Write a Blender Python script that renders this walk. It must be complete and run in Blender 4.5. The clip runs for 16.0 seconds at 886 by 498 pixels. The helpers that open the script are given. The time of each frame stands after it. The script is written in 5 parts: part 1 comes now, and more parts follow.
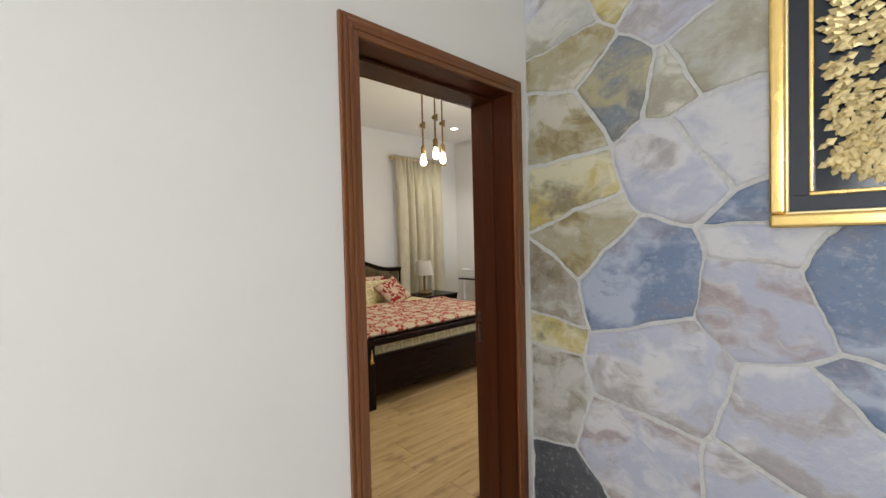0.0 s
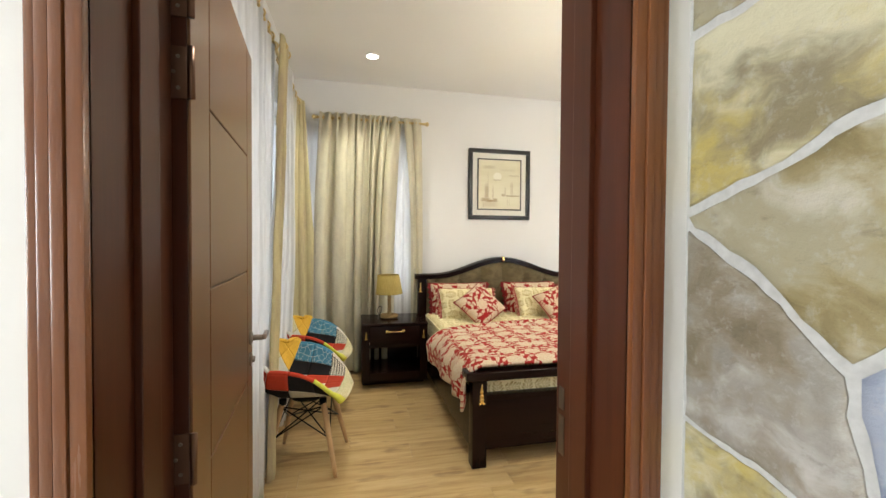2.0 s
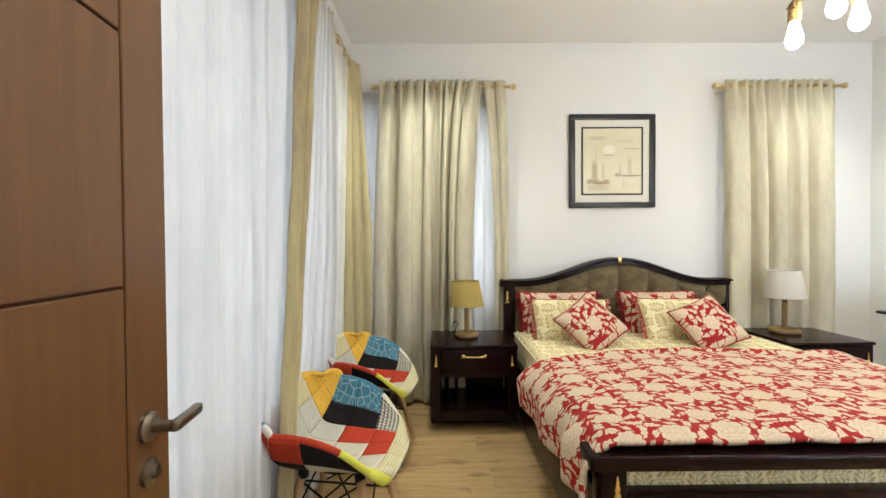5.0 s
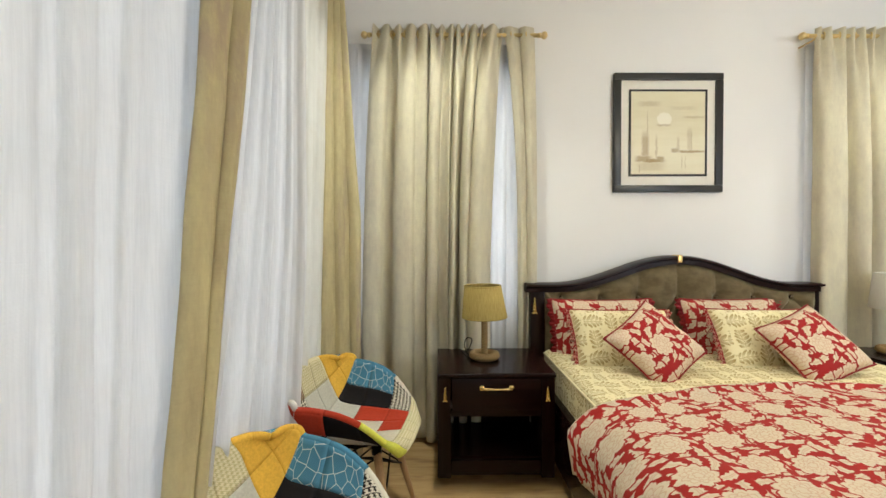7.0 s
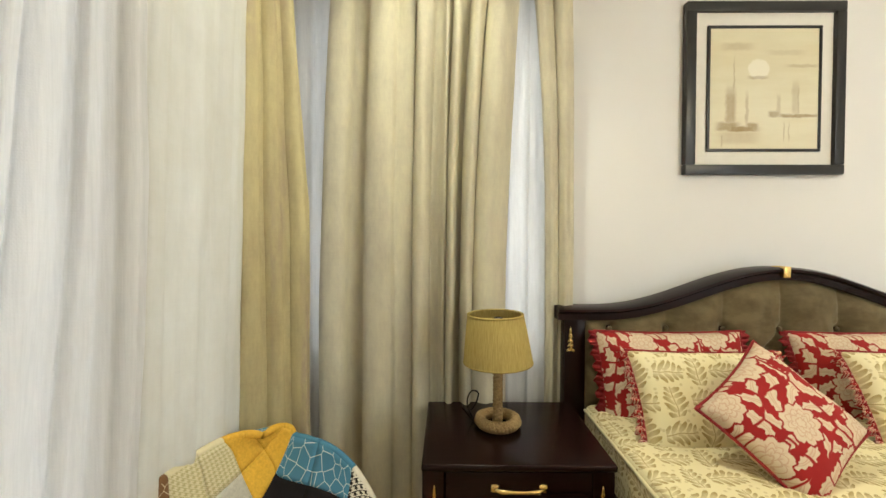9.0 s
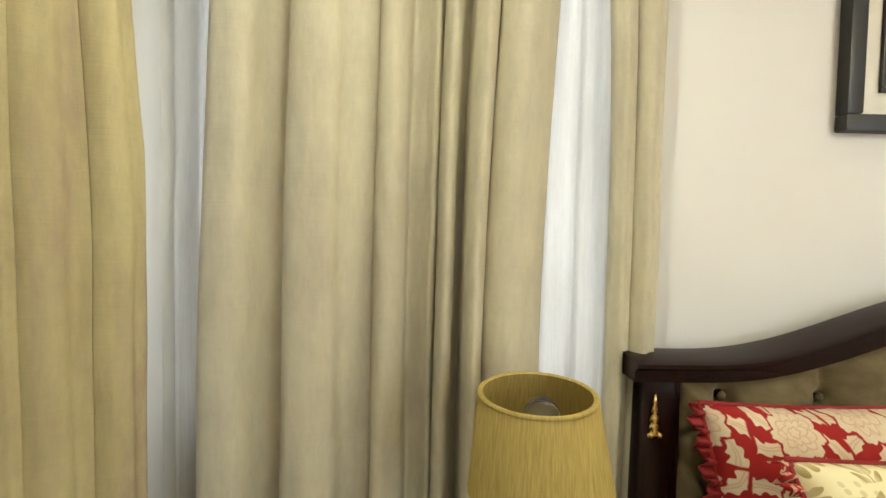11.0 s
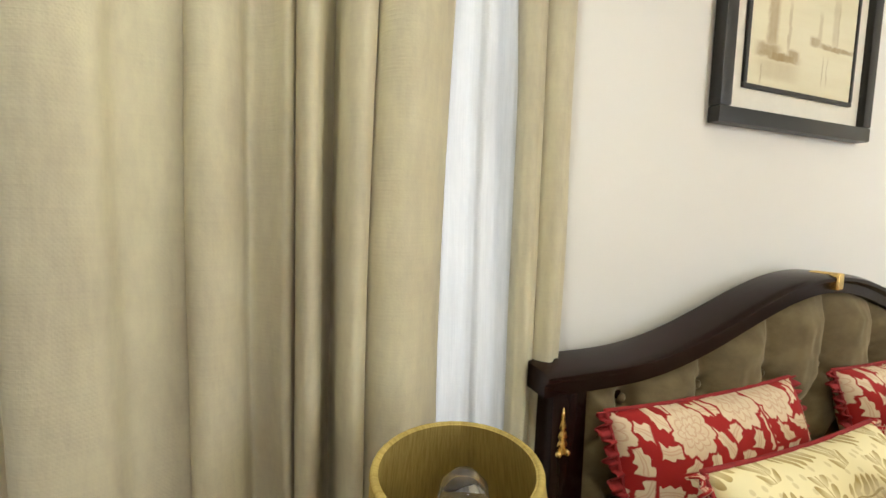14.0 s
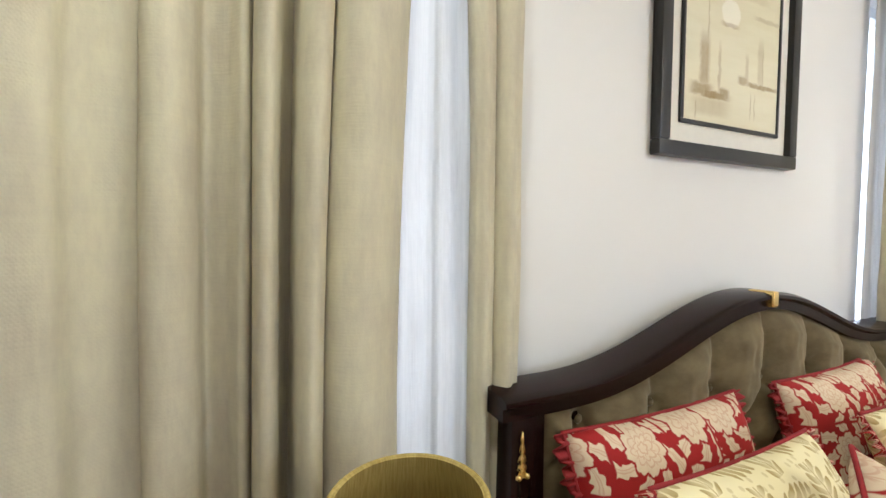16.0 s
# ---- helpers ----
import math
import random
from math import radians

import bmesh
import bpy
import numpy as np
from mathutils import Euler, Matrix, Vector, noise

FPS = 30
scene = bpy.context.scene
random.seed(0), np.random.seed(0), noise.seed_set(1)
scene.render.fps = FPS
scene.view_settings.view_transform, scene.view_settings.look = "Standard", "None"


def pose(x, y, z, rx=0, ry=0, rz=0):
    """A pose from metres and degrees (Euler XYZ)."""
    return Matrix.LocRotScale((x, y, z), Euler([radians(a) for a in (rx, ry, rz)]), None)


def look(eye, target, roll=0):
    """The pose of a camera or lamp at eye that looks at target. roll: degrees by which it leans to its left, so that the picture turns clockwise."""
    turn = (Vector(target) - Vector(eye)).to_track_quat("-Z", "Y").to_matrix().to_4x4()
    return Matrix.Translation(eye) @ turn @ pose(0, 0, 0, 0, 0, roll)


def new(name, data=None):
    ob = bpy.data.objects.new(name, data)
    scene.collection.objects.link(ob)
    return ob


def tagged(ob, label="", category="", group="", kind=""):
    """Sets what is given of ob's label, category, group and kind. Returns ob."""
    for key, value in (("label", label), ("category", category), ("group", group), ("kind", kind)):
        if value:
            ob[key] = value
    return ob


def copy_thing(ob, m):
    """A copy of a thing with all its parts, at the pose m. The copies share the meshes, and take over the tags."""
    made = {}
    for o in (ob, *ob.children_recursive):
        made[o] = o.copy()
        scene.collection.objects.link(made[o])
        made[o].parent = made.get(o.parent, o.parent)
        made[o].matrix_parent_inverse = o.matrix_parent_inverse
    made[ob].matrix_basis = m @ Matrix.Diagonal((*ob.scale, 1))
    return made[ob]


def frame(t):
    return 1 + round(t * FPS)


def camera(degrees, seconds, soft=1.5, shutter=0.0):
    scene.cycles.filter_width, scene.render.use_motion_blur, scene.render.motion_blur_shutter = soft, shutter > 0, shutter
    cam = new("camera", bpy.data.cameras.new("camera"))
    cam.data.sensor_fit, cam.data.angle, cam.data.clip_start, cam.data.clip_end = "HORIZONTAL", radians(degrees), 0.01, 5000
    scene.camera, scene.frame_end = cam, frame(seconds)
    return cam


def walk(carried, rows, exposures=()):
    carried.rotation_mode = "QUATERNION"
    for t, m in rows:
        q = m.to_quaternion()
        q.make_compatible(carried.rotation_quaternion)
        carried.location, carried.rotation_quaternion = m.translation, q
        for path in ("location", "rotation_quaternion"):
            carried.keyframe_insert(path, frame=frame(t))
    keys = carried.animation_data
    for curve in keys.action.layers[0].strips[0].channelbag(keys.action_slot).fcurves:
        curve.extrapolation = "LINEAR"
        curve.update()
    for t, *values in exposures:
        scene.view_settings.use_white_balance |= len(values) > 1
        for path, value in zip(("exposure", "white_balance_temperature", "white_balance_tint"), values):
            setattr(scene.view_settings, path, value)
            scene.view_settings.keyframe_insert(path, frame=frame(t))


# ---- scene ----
cam = camera(94.7, 16.0)
PATH = [
    (0, (1.025, 0.902, 1.387), (2.387, 2.366, 1.337), -1.4),
    (0.5, (1.287, 1.062, 1.349), (2.503, 2.65, 1.32), -0.5),
    (1, (1.634, 1.126, 1.36), (2.599, 2.878, 1.322), -0.1),
    (1.5, (1.879, 1.294, 1.345), (2.586, 3.164, 1.303), 0.3),
    (2, (2.085, 1.435, 1.351), (2.514, 3.388, 1.309), 0.4),
    (2.5, (2.211, 1.576, 1.335), (2.45, 3.562, 1.299), 0.6),
    (3, (2.237, 1.725, 1.345), (2.341, 3.722, 1.321), 0.1),
    (3.5, (2.264, 1.901, 1.331), (2.282, 3.901, 1.323), -0.2),
    (4, (2.263, 2.052, 1.327), (2.274, 4.052, 1.308), -0.4),
    (6.5, (2.162, 2.865, 1.263), (2.19, 4.864, 1.227), -0.3),
    (7, (2.17, 3.074, 1.259), (2.188, 5.073, 1.227), -0.1),
    (7.5, (2.165, 3.278, 1.252), (2.178, 5.278, 1.224), 0.1),
    (8, (2.151, 3.471, 1.282), (2.168, 5.471, 1.254), 0.2),
    (8.5, (2.193, 3.694, 1.276), (2.189, 5.694, 1.256), 0.4),
    (9, (2.232, 3.877, 1.285), (2.218, 5.876, 1.244), 0.1),
    (9.5, (2.224, 4.101, 1.285), (2.23, 6.1, 1.249), 0.7),
    (12, (2.231, 4.878, 1.31), (2.351, 6.865, 1.118), 1.0),
    (12.5, (2.223, 4.922, 1.333), (2.461, 6.891, 1.071), 0.6),
    (13, (2.204, 4.929, 1.319), (2.598, 6.877, 1.097), 0.4),
    (13.5, (2.208, 4.939, 1.325), (2.793, 6.838, 1.106), 1.1),
    (14, (2.226, 4.941, 1.322), (2.93, 6.805, 1.146), 1.3),
    (14.5, (2.241, 4.932, 1.331), (3.007, 6.774, 1.187), 1.1),
    (15, (2.237, 4.908, 1.352), (3.03, 6.74, 1.228), 0.8),
    (15.5, (2.248, 4.901, 1.355), (3.054, 6.728, 1.247), 0.6),
    (16, (2.246, 4.901, 1.352), (3.067, 6.722, 1.269), 0.4),
]
EXPOSURES = [(0.0, -0.73, 6450, 9), (1.0, -0.50, 6500, 8), (2.0, 0.06, 6400, 7), (3.0, 0.28, 6200, 7), (4.0, 0.26, 5950, 6), (6.5, 0.02, 6050, 6), (8.0, 0.06, 6400, 4), (9.0, 0.04, 6650, 3), (9.5, 0.03, 6650, 3), (12.0, 0.17, 7000, 1), (12.5, 0.13, 7650, 1), (13.0, 0.05, 7400, 1), (13.5, 0.10, 6800, 3), (14.5, 0.10, 6200, 6), (16.0, 0.07, 5850, 8)]
walk(cam, [(t, look(eye, target, roll)) for t, eye, target, roll in PATH], EXPOSURES)

# ---- world and lights ----
world = bpy.data.worlds.new("sky_world")
world.use_nodes = True
scene.world = world
wn = world.node_tree
sky = wn.nodes.new("ShaderNodeTexSky")
sky.sky_type, sky.sun_disc = "NISHITA", False
sky.sun_elevation, sky.sun_rotation = radians(50), radians(200)
wn.links.new(sky.outputs[0], wn.nodes["Background"].inputs[0])
wn.nodes["Background"].inputs[1].default_value = 0.12
SUN = bpy.data.lights.new("sun", "SUN")
SUN.energy, SUN.angle, SUN.color = 2.5, radians(0.5), (1, 0.95, 0.88)
new("sun", SUN).matrix_world = look((-3, -14, 17), (0, 0, 0))


def area(name, eye, target, w, h, watts, colour):
    d = bpy.data.lights.new(name, "AREA")
    d.shape, d.size, d.size_y, d.energy, d.color = "RECTANGLE", w, h, watts, colour
    new(name, d).matrix_world = look(eye, target)


DAY = (0.83, 0.87, 1.0)
WARM = (1.0, 0.89, 0.68)
SPOT = (1.0, 0.96, 0.84)
area("window_daylight", (1.33, 4.15, 1.38), (3, 4.15, 1.38), 2.2, 2.2, 44, DAY)
area("window_daylight", (2.18, 5.95, 1.35), (2.18, 3, 1.35), 1.05, 2.2, 23, DAY)
area("window_daylight", (5.02, 5.95, 1.35), (5.02, 3, 1.35), 0.8, 2.2, 25, DAY)
area("window_daylight", (5.1, 2.10, 1.45), (5.3, 5, 1.2), 1.1, 1.5, 32, DAY)
# Lamp of the added, unseen hall window; it brightens the stone wall.
area("window_daylight", (-1.95, 0.3, 1.5), (2, 0.9, 1.4), 1.6, 1.5, 150, (0.94, 0.97, 1.0))


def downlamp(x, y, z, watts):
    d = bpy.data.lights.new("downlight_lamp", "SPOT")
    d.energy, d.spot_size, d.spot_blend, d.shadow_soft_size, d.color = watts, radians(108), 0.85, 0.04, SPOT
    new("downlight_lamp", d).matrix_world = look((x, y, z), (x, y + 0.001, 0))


def bulb_lamp(x, y, z, watts):
    d = bpy.data.lights.new("bulb_lamp", "POINT")
    d.energy, d.shadow_soft_size, d.color = watts, 0.045, WARM
    new("bulb_lamp", d).matrix_world = pose(x, y, z)


# ---- materials ----
class Nodes:
    """Small shorthand for building one node material."""

    def __init__(self, name):
        self.m = bpy.data.materials.new(name)
        self.m.use_nodes = True
        self.t = self.m.node_tree
        self.b = self.t.nodes["Principled BSDF"]
        self.c = self.t.nodes.new("ShaderNodeTexCoord").outputs["Object"]

    def node(self, kind, **kw):
        n = self.t.nodes.new(kind)
        for k, v in kw.items():
            if k in n.inputs:
                self.put(n.inputs[k], v)
        return n

    def put(self, socket, v):
        if isinstance(v, bpy.types.NodeSocket):
            self.t.links.new(v, socket)
        else:
            socket.default_value = v

    def math(self, op, a, b=0.0, c=0.0):
        n = self.t.nodes.new("ShaderNodeMath")
        n.operation = op
        for s, v in zip(n.inputs, (a, b, c)):
            self.put(s, v)
        return n.outputs[0]

    def vec(self, op, a, b=(0, 0, 0)):
        n = self.t.nodes.new("ShaderNodeVectorMath")
        n.operation = op
        self.put(n.inputs[0], a)
        self.put(n.inputs[1], b)
        return n.outputs["Value"] if op in ("LENGTH", "DOT_PRODUCT") else n.outputs[0]

    def scale(self, v, s):
        n = self.t.nodes.new("ShaderNodeMapping")
        self.put(n.inputs["Vector"], v)
        n.inputs["Scale"].default_value = s
        return n.outputs[0]

    def noise(self, vec, size, detail=4.0, rough=0.55, col=False):
        n = self.node("ShaderNodeTexNoise", Vector=vec, Scale=size, Detail=detail, Roughness=rough)
        return n.outputs["Color" if col else "Fac"]

    def ramp(self, fac, stops):
        n = self.t.nodes.new("ShaderNodeValToRGB")
        self.put(n.inputs[0], fac)
        e = n.color_ramp.elements
        while len(e) < len(stops):
            e.new(0.5)
        for k, (p, c) in zip(e, stops):
            k.position, k.color = p, (*c, 1) if len(c) == 3 else c
        return n.outputs[0]

    def mix(self, fac, a, b):
        n = self.t.nodes.new("ShaderNodeMix")
        n.data_type = "RGBA"
        self.put(n.inputs[0], fac)
        for s, v in ((n.inputs[6], a), (n.inputs[7], b)):
            self.put(s, (*v, 1) if isinstance(v, tuple) and len(v) == 3 else v)
        return n.outputs[2]

    def step(self, v, lo, hi):
        n = self.node("ShaderNodeMapRange")
        n.interpolation_type = "SMOOTHSTEP"
        for k, x in (("Value", v), ("From Min", lo), ("From Max", hi)):
            self.put(n.inputs[k], x)
        return n.outputs[0]

    def rnd(self):
        return self.t.nodes.new("ShaderNodeObjectInfo").outputs["Random"]

    def bump(self, h, strength=0.2, dist=0.01):
        n = self.node("ShaderNodeBump", Height=h, Strength=strength, Distance=dist)
        self.put(self.b.inputs["Normal"], n.outputs[0])
        return n.outputs[0]

    def done(self, colour, rough=0.5, metal=0.0, spec=None):
        self.put(self.b.inputs["Base Color"], (*colour, 1) if isinstance(colour, tuple) and len(colour) == 3 else colour)
        self.put(self.b.inputs["Roughness"], rough)
        self.b.inputs["Metallic"].default_value = metal
        if spec is not None:
            self.b.inputs["Specular IOR Level"].default_value = spec
        return self.m


def plaster(name, colour, amount=0.03):
    k = Nodes(name)
    n = k.noise(k.c, 1.3, 5)
    f = k.noise(k.c, 160, 3)
    lo = tuple(c * (1 - amount) for c in colour)
    k.bump(k.math("ADD", k.math("MULTIPLY", n, 0.8), k.math("MULTIPLY", f, 0.15)), 0.12, 0.006)
    return k.done(k.ramp(n, [(0.3, lo), (0.7, colour)]), 0.62)


def wood(name, dark, light, rough, grain=(1, 1, 0.06), size=30, vary=0.0, spec=0.5, relief=0.08):
    k = Nodes(name)
    v = k.scale(k.c, grain)
    w = k.noise(v, size, 6, 0.6)
    fine = k.noise(v, size * 6, 3, 0.7)
    both = k.math("ADD", k.math("MULTIPLY", w, 0.7), k.math("MULTIPLY", fine, 0.3))
    col = k.ramp(both, [(0.35, dark), (0.62, light)])
    if vary:
        col = k.mix(k.math("MULTIPLY", k.rnd(), vary), col, tuple(c * 0.55 for c in dark))
    k.bump(fine, relief, 0.002)
    return k.done(col, k.math("ADD", rough - 0.04, k.math("MULTIPLY", w, relief)), spec=spec)


def metal(name, colour, rough):
    k = Nodes(name)
    n = k.noise(k.c, 22, 3)
    return k.done(k.ramp(n, [(0.3, tuple(c * 0.88 for c in colour)), (0.7, colour)]), k.math("ADD", rough, k.math("MULTIPLY", n, 0.08)), 1.0)


def weave(k, size=900):
    """Fine crossed threads as a height."""
    x, y, z = (k.node("ShaderNodeSeparateXYZ", Vector=k.c).outputs[i] for i in range(3))
    a = k.math("SINE", k.math("MULTIPLY", k.math("ADD", x, y), size))
    b = k.math("SINE", k.math("MULTIPLY", z, size))
    return k.math("MULTIPLY", a, b)


def cloth(name, colour, dark, through_light, clear=0.0, slub=(70, 70, 3), glow=None, fold_tint=None):
    """Curtain cloth: scatters light back and lets a share of it through."""
    k = Nodes(name)
    big = k.noise(k.scale(k.c, (9, 9, 1.4)), 1.0, 4)
    thread = k.noise(k.scale(k.c, slub), 3.0, 3, 0.7)
    cross = k.noise(k.scale(k.c, (8, 8, 260)), 1.0, 2)
    blot = k.noise(k.scale(k.c, (14, 14, 7)), 1.0, 6, 0.7)
    mixv = k.math("ADD", k.math("ADD", k.math("MULTIPLY", big, 0.44), k.math("MULTIPLY", blot, 0.34)), k.math("ADD", k.math("MULTIPLY", thread, 0.16), k.math("MULTIPLY", cross, 0.06)))
    col = k.ramp(mixv, [(0.36, dark), (0.62, colour)])
    # Upright random bands that paint the shaded sides of folds into the colour.
    if fold_tint:
        fold_bands = k.math("MULTIPLY", k.step(k.noise(k.scale(k.c, (15, 5, 0.7)), 1.0, 3), 0.46, 0.62), k.step(k.noise(k.scale(k.c, (26, 26, 11)), 1.0, 5, 0.7), 0.30, 0.62))
        col = k.mix(k.math("MULTIPLY", fold_bands, 0.75), col, fold_tint)
    nrm = k.bump(k.math("ADD", k.math("MULTIPLY", weave(k), 0.1), k.math("ADD", thread, cross)), 0.25, 0.002)
    d = k.node("ShaderNodeBsdfDiffuse", Color=col, Normal=nrm)
    tr = k.node("ShaderNodeBsdfTranslucent", Color=(*glow, 1) if glow else col, Normal=nrm)
    m1 = k.node("ShaderNodeMixShader")
    k.put(m1.inputs[0], through_light)
    k.put(m1.inputs[1], d.outputs[0])
    k.put(m1.inputs[2], tr.outputs[0])
    out = m1.outputs[0]
    if clear:
        cl = k.t.nodes.new("ShaderNodeBsdfTransparent")
        m2 = k.node("ShaderNodeMixShader")
        k.put(m2.inputs[0], k.math("MULTIPLY", k.step(thread, 0.35, 0.7), clear))
        k.put(m2.inputs[1], out)
        k.put(m2.inputs[2], cl.outputs[0])
        out = m2.outputs[0]
    k.put(k.t.nodes["Material Output"].inputs[0], out)
    return k.m


def damask(name, cell, red, cream, shade, reach=0.40):
    """Cream peonies with drawn petals among curling serrated leaves, printed on red cotton."""
    k = Nodes(name)
    v = k.t.nodes.new("ShaderNodeUVMap").outputs[0]
    tw = 0.16 * cell
    warp = k.vec("ADD", v, k.vec("MULTIPLY", k.vec("SUBTRACT", k.noise(v, 2.6 / cell, 2, col=True), (0.5, 0.5, 0.5)), (tw, tw, 0)))
    vo = k.node("ShaderNodeTexVoronoi", Vector=warp, Scale=1 / cell, Randomness=0.42)
    vo.voronoi_dimensions = "2D"
    ed = k.node("ShaderNodeTexVoronoi", Vector=warp, Scale=1 / cell, Randomness=0.42)
    ed.voronoi_dimensions, ed.feature = "2D", "DISTANCE_TO_EDGE"
    own = k.node("ShaderNodeSeparateXYZ", Vector=vo.outputs["Color"])
    off = k.vec("SUBTRACT", warp, vo.outputs["Position"])
    sx = k.node("ShaderNodeSeparateXYZ", Vector=off)
    ang = k.math("ADD", k.math("ARCTAN2", sx.outputs[1], sx.outputs[0]), k.math("MULTIPLY", own.outputs[0], 6.0))
    r = k.math("DIVIDE", k.vec("LENGTH", k.vec("MULTIPLY", off, (1, 1, 0))), cell)
    big = k.math("MULTIPLY", k.math("ADD", 0.78, k.math("MULTIPLY", own.outputs[1], 0.3)), reach)
    q = k.math("DIVIDE", r, big)
    scallop = k.math("ABSOLUTE", k.math("SINE", k.math("MULTIPLY", ang, 4.5)))
    fine = k.math("ABSOLUTE", k.math("SINE", k.math("MULTIPLY", ang, 13.0)))
    rim = k.math("ADD", k.math("ADD", 0.78, k.math("MULTIPLY", scallop, 0.20)), k.math("MULTIPLY", fine, 0.05))
    flower = k.step(k.math("SUBTRACT", q, rim), 0.03, -0.03)
    drawn = None
    for share, turn, count in ((0.22, 0.4, 5), (0.44, 1.1, 7), (0.66, 0.2, 9)):
        arc = k.math("ABSOLUTE", k.math("SINE", k.math("ADD", k.math("MULTIPLY", ang, count / 2), turn)))
        d = k.math("SUBTRACT", q, k.math("MULTIPLY", k.math("ADD", k.math("MULTIPLY", arc, 0.34), 0.76), share))
        line = k.math("MAXIMUM", k.step(k.math("ABSOLUTE", d), 0.05, 0.015), k.math("MULTIPLY", k.step(arc, 0.30, 0.06), k.math("MULTIPLY", k.step(d, -0.02, 0.02), k.step(d, 0.22, 0.10))))
        drawn = line if drawn is None else k.math("MAXIMUM", drawn, line)
    drawn = k.math("MULTIPLY", drawn, flower)
    swirl = k.math("ADD", k.math("MULTIPLY", ang, 8.0), k.math("MULTIPLY", r, k.math("SUBTRACT", k.math("MULTIPLY", k.math("GREATER_THAN", own.outputs[2], 0.5), 22.0), 11.0)))
    arm = k.math("SINE", swirl)
    teeth = k.math("MULTIPLY", k.math("SINE", k.math("ADD", k.math("MULTIPLY", r, 56.0), k.math("MULTIPLY", ang, 6.0))), 0.30)
    body = k.math("ADD", k.math("ADD", arm, teeth), 0.02)
    leaf = k.math("MULTIPLY", k.step(body, -0.08, 0.12), k.math("MULTIPLY", k.step(ed.outputs["Distance"], 0.012, 0.035), k.step(k.math("SUBTRACT", q, rim), 0.08, 0.14)))
    vein = k.math("MULTIPLY", k.step(k.math("ABSOLUTE", k.math("SUBTRACT", arm, 0.93)), 0.09, 0.02), leaf)
    cover = k.math("MAXIMUM", flower, leaf)
    ink = k.math("MAXIMUM", drawn, vein)
    tone = k.mix(k.noise(v, 9 / cell, 3), cream, shade)
    ground = k.mix(k.noise(v, 4 / cell, 3), red, tuple(c * 0.75 for c in red))
    col = k.mix(k.math("MULTIPLY", ink, 0.62), k.mix(cover, ground, tone), tuple((a + 2 * b) / 3 for a, b in zip(red, shade)))
    k.bump(k.math("ADD", k.math("MULTIPLY", weave(k, 1300), 0.3), k.noise(v, 60, 3)), 0.15, 0.002)
    return k.done(col, 0.85, spec=0.25)


def leafprint(name, cream, khaki, cell=0.10):
    """Cream cotton with sprigs of paired khaki leaflets, every other sprig turned."""
    k = Nodes(name)
    v = k.t.nodes.new("ShaderNodeUVMap").outputs[0]
    bend = k.vec("MULTIPLY", k.vec("SUBTRACT", k.noise(v, 8, 2, col=True), (0.5, 0.5, 0.5)), (0.05, 0.05, 0))
    g = k.vec("MULTIPLY", k.vec("ADD", v, bend), (1 / cell, 1 / cell, 0))
    gx, gy = (k.node("ShaderNodeSeparateXYZ", Vector=g).outputs[i] for i in range(2))
    fx, fy = k.math("SUBTRACT", k.math("FRACT", gx), 0.5), k.math("SUBTRACT", k.math("FRACT", gy), 0.5)
    odd = k.math("MODULO", k.math("ABSOLUTE", k.math("ADD", k.math("FLOOR", gx), k.math("FLOOR", gy))), 2.0)
    even = k.math("SUBTRACT", 1.0, odd)
    p = k.math("ADD", k.math("MULTIPLY", fx, odd), k.math("MULTIPLY", fy, even))
    q = k.math("ADD", k.math("MULTIPLY", fy, odd), k.math("MULTIPLY", fx, even))
    ap = k.math("ABSOLUTE", p)
    row = k.math("SUBTRACT", k.math("FRACT", k.math("MULTIPLY", k.math("SUBTRACT", q, k.math("MULTIPLY", ap, 0.75)), 4.6)), 0.5)
    span = k.math("SUBTRACT", 0.40, k.math("MULTIPLY", k.math("ABSOLUTE", q), 0.35))
    mid = k.math("SUBTRACT", k.math("DIVIDE", ap, span), 0.52)
    leaflet = k.math("ADD", k.math("POWER", k.math("DIVIDE", row, 0.40), 2.0), k.math("POWER", k.math("DIVIDE", mid, 0.46), 2.0))
    m = k.step(leaflet, 1.1, 0.8)
    m = k.math("MULTIPLY", m, k.math("ADD", 0.35, k.math("MULTIPLY", k.step(mid, -0.4, 0.4), 0.55)))
    stem = k.math("MULTIPLY", k.step(ap, 0.026, 0.010), 0.7)
    small = k.node("ShaderNodeTexVoronoi", Vector=v, Scale=3.3 / cell)
    small.voronoi_dimensions = "2D"
    dots = k.math("MULTIPLY", k.step(small.outputs["Distance"], 0.20, 0.12), 0.35)
    m = k.math("MULTIPLY", k.math("MAXIMUM", k.math("MAXIMUM", m, stem), dots), k.math("ADD", 0.55, k.math("MULTIPLY", k.noise(v, 50, 3), 0.7)))
    k.bump(k.math("ADD", k.math("MULTIPLY", weave(k, 1300), 0.3), k.noise(v, 40, 3)), 0.15, 0.002)
    return k.done(k.mix(m, cream, khaki), 0.85, spec=0.25)


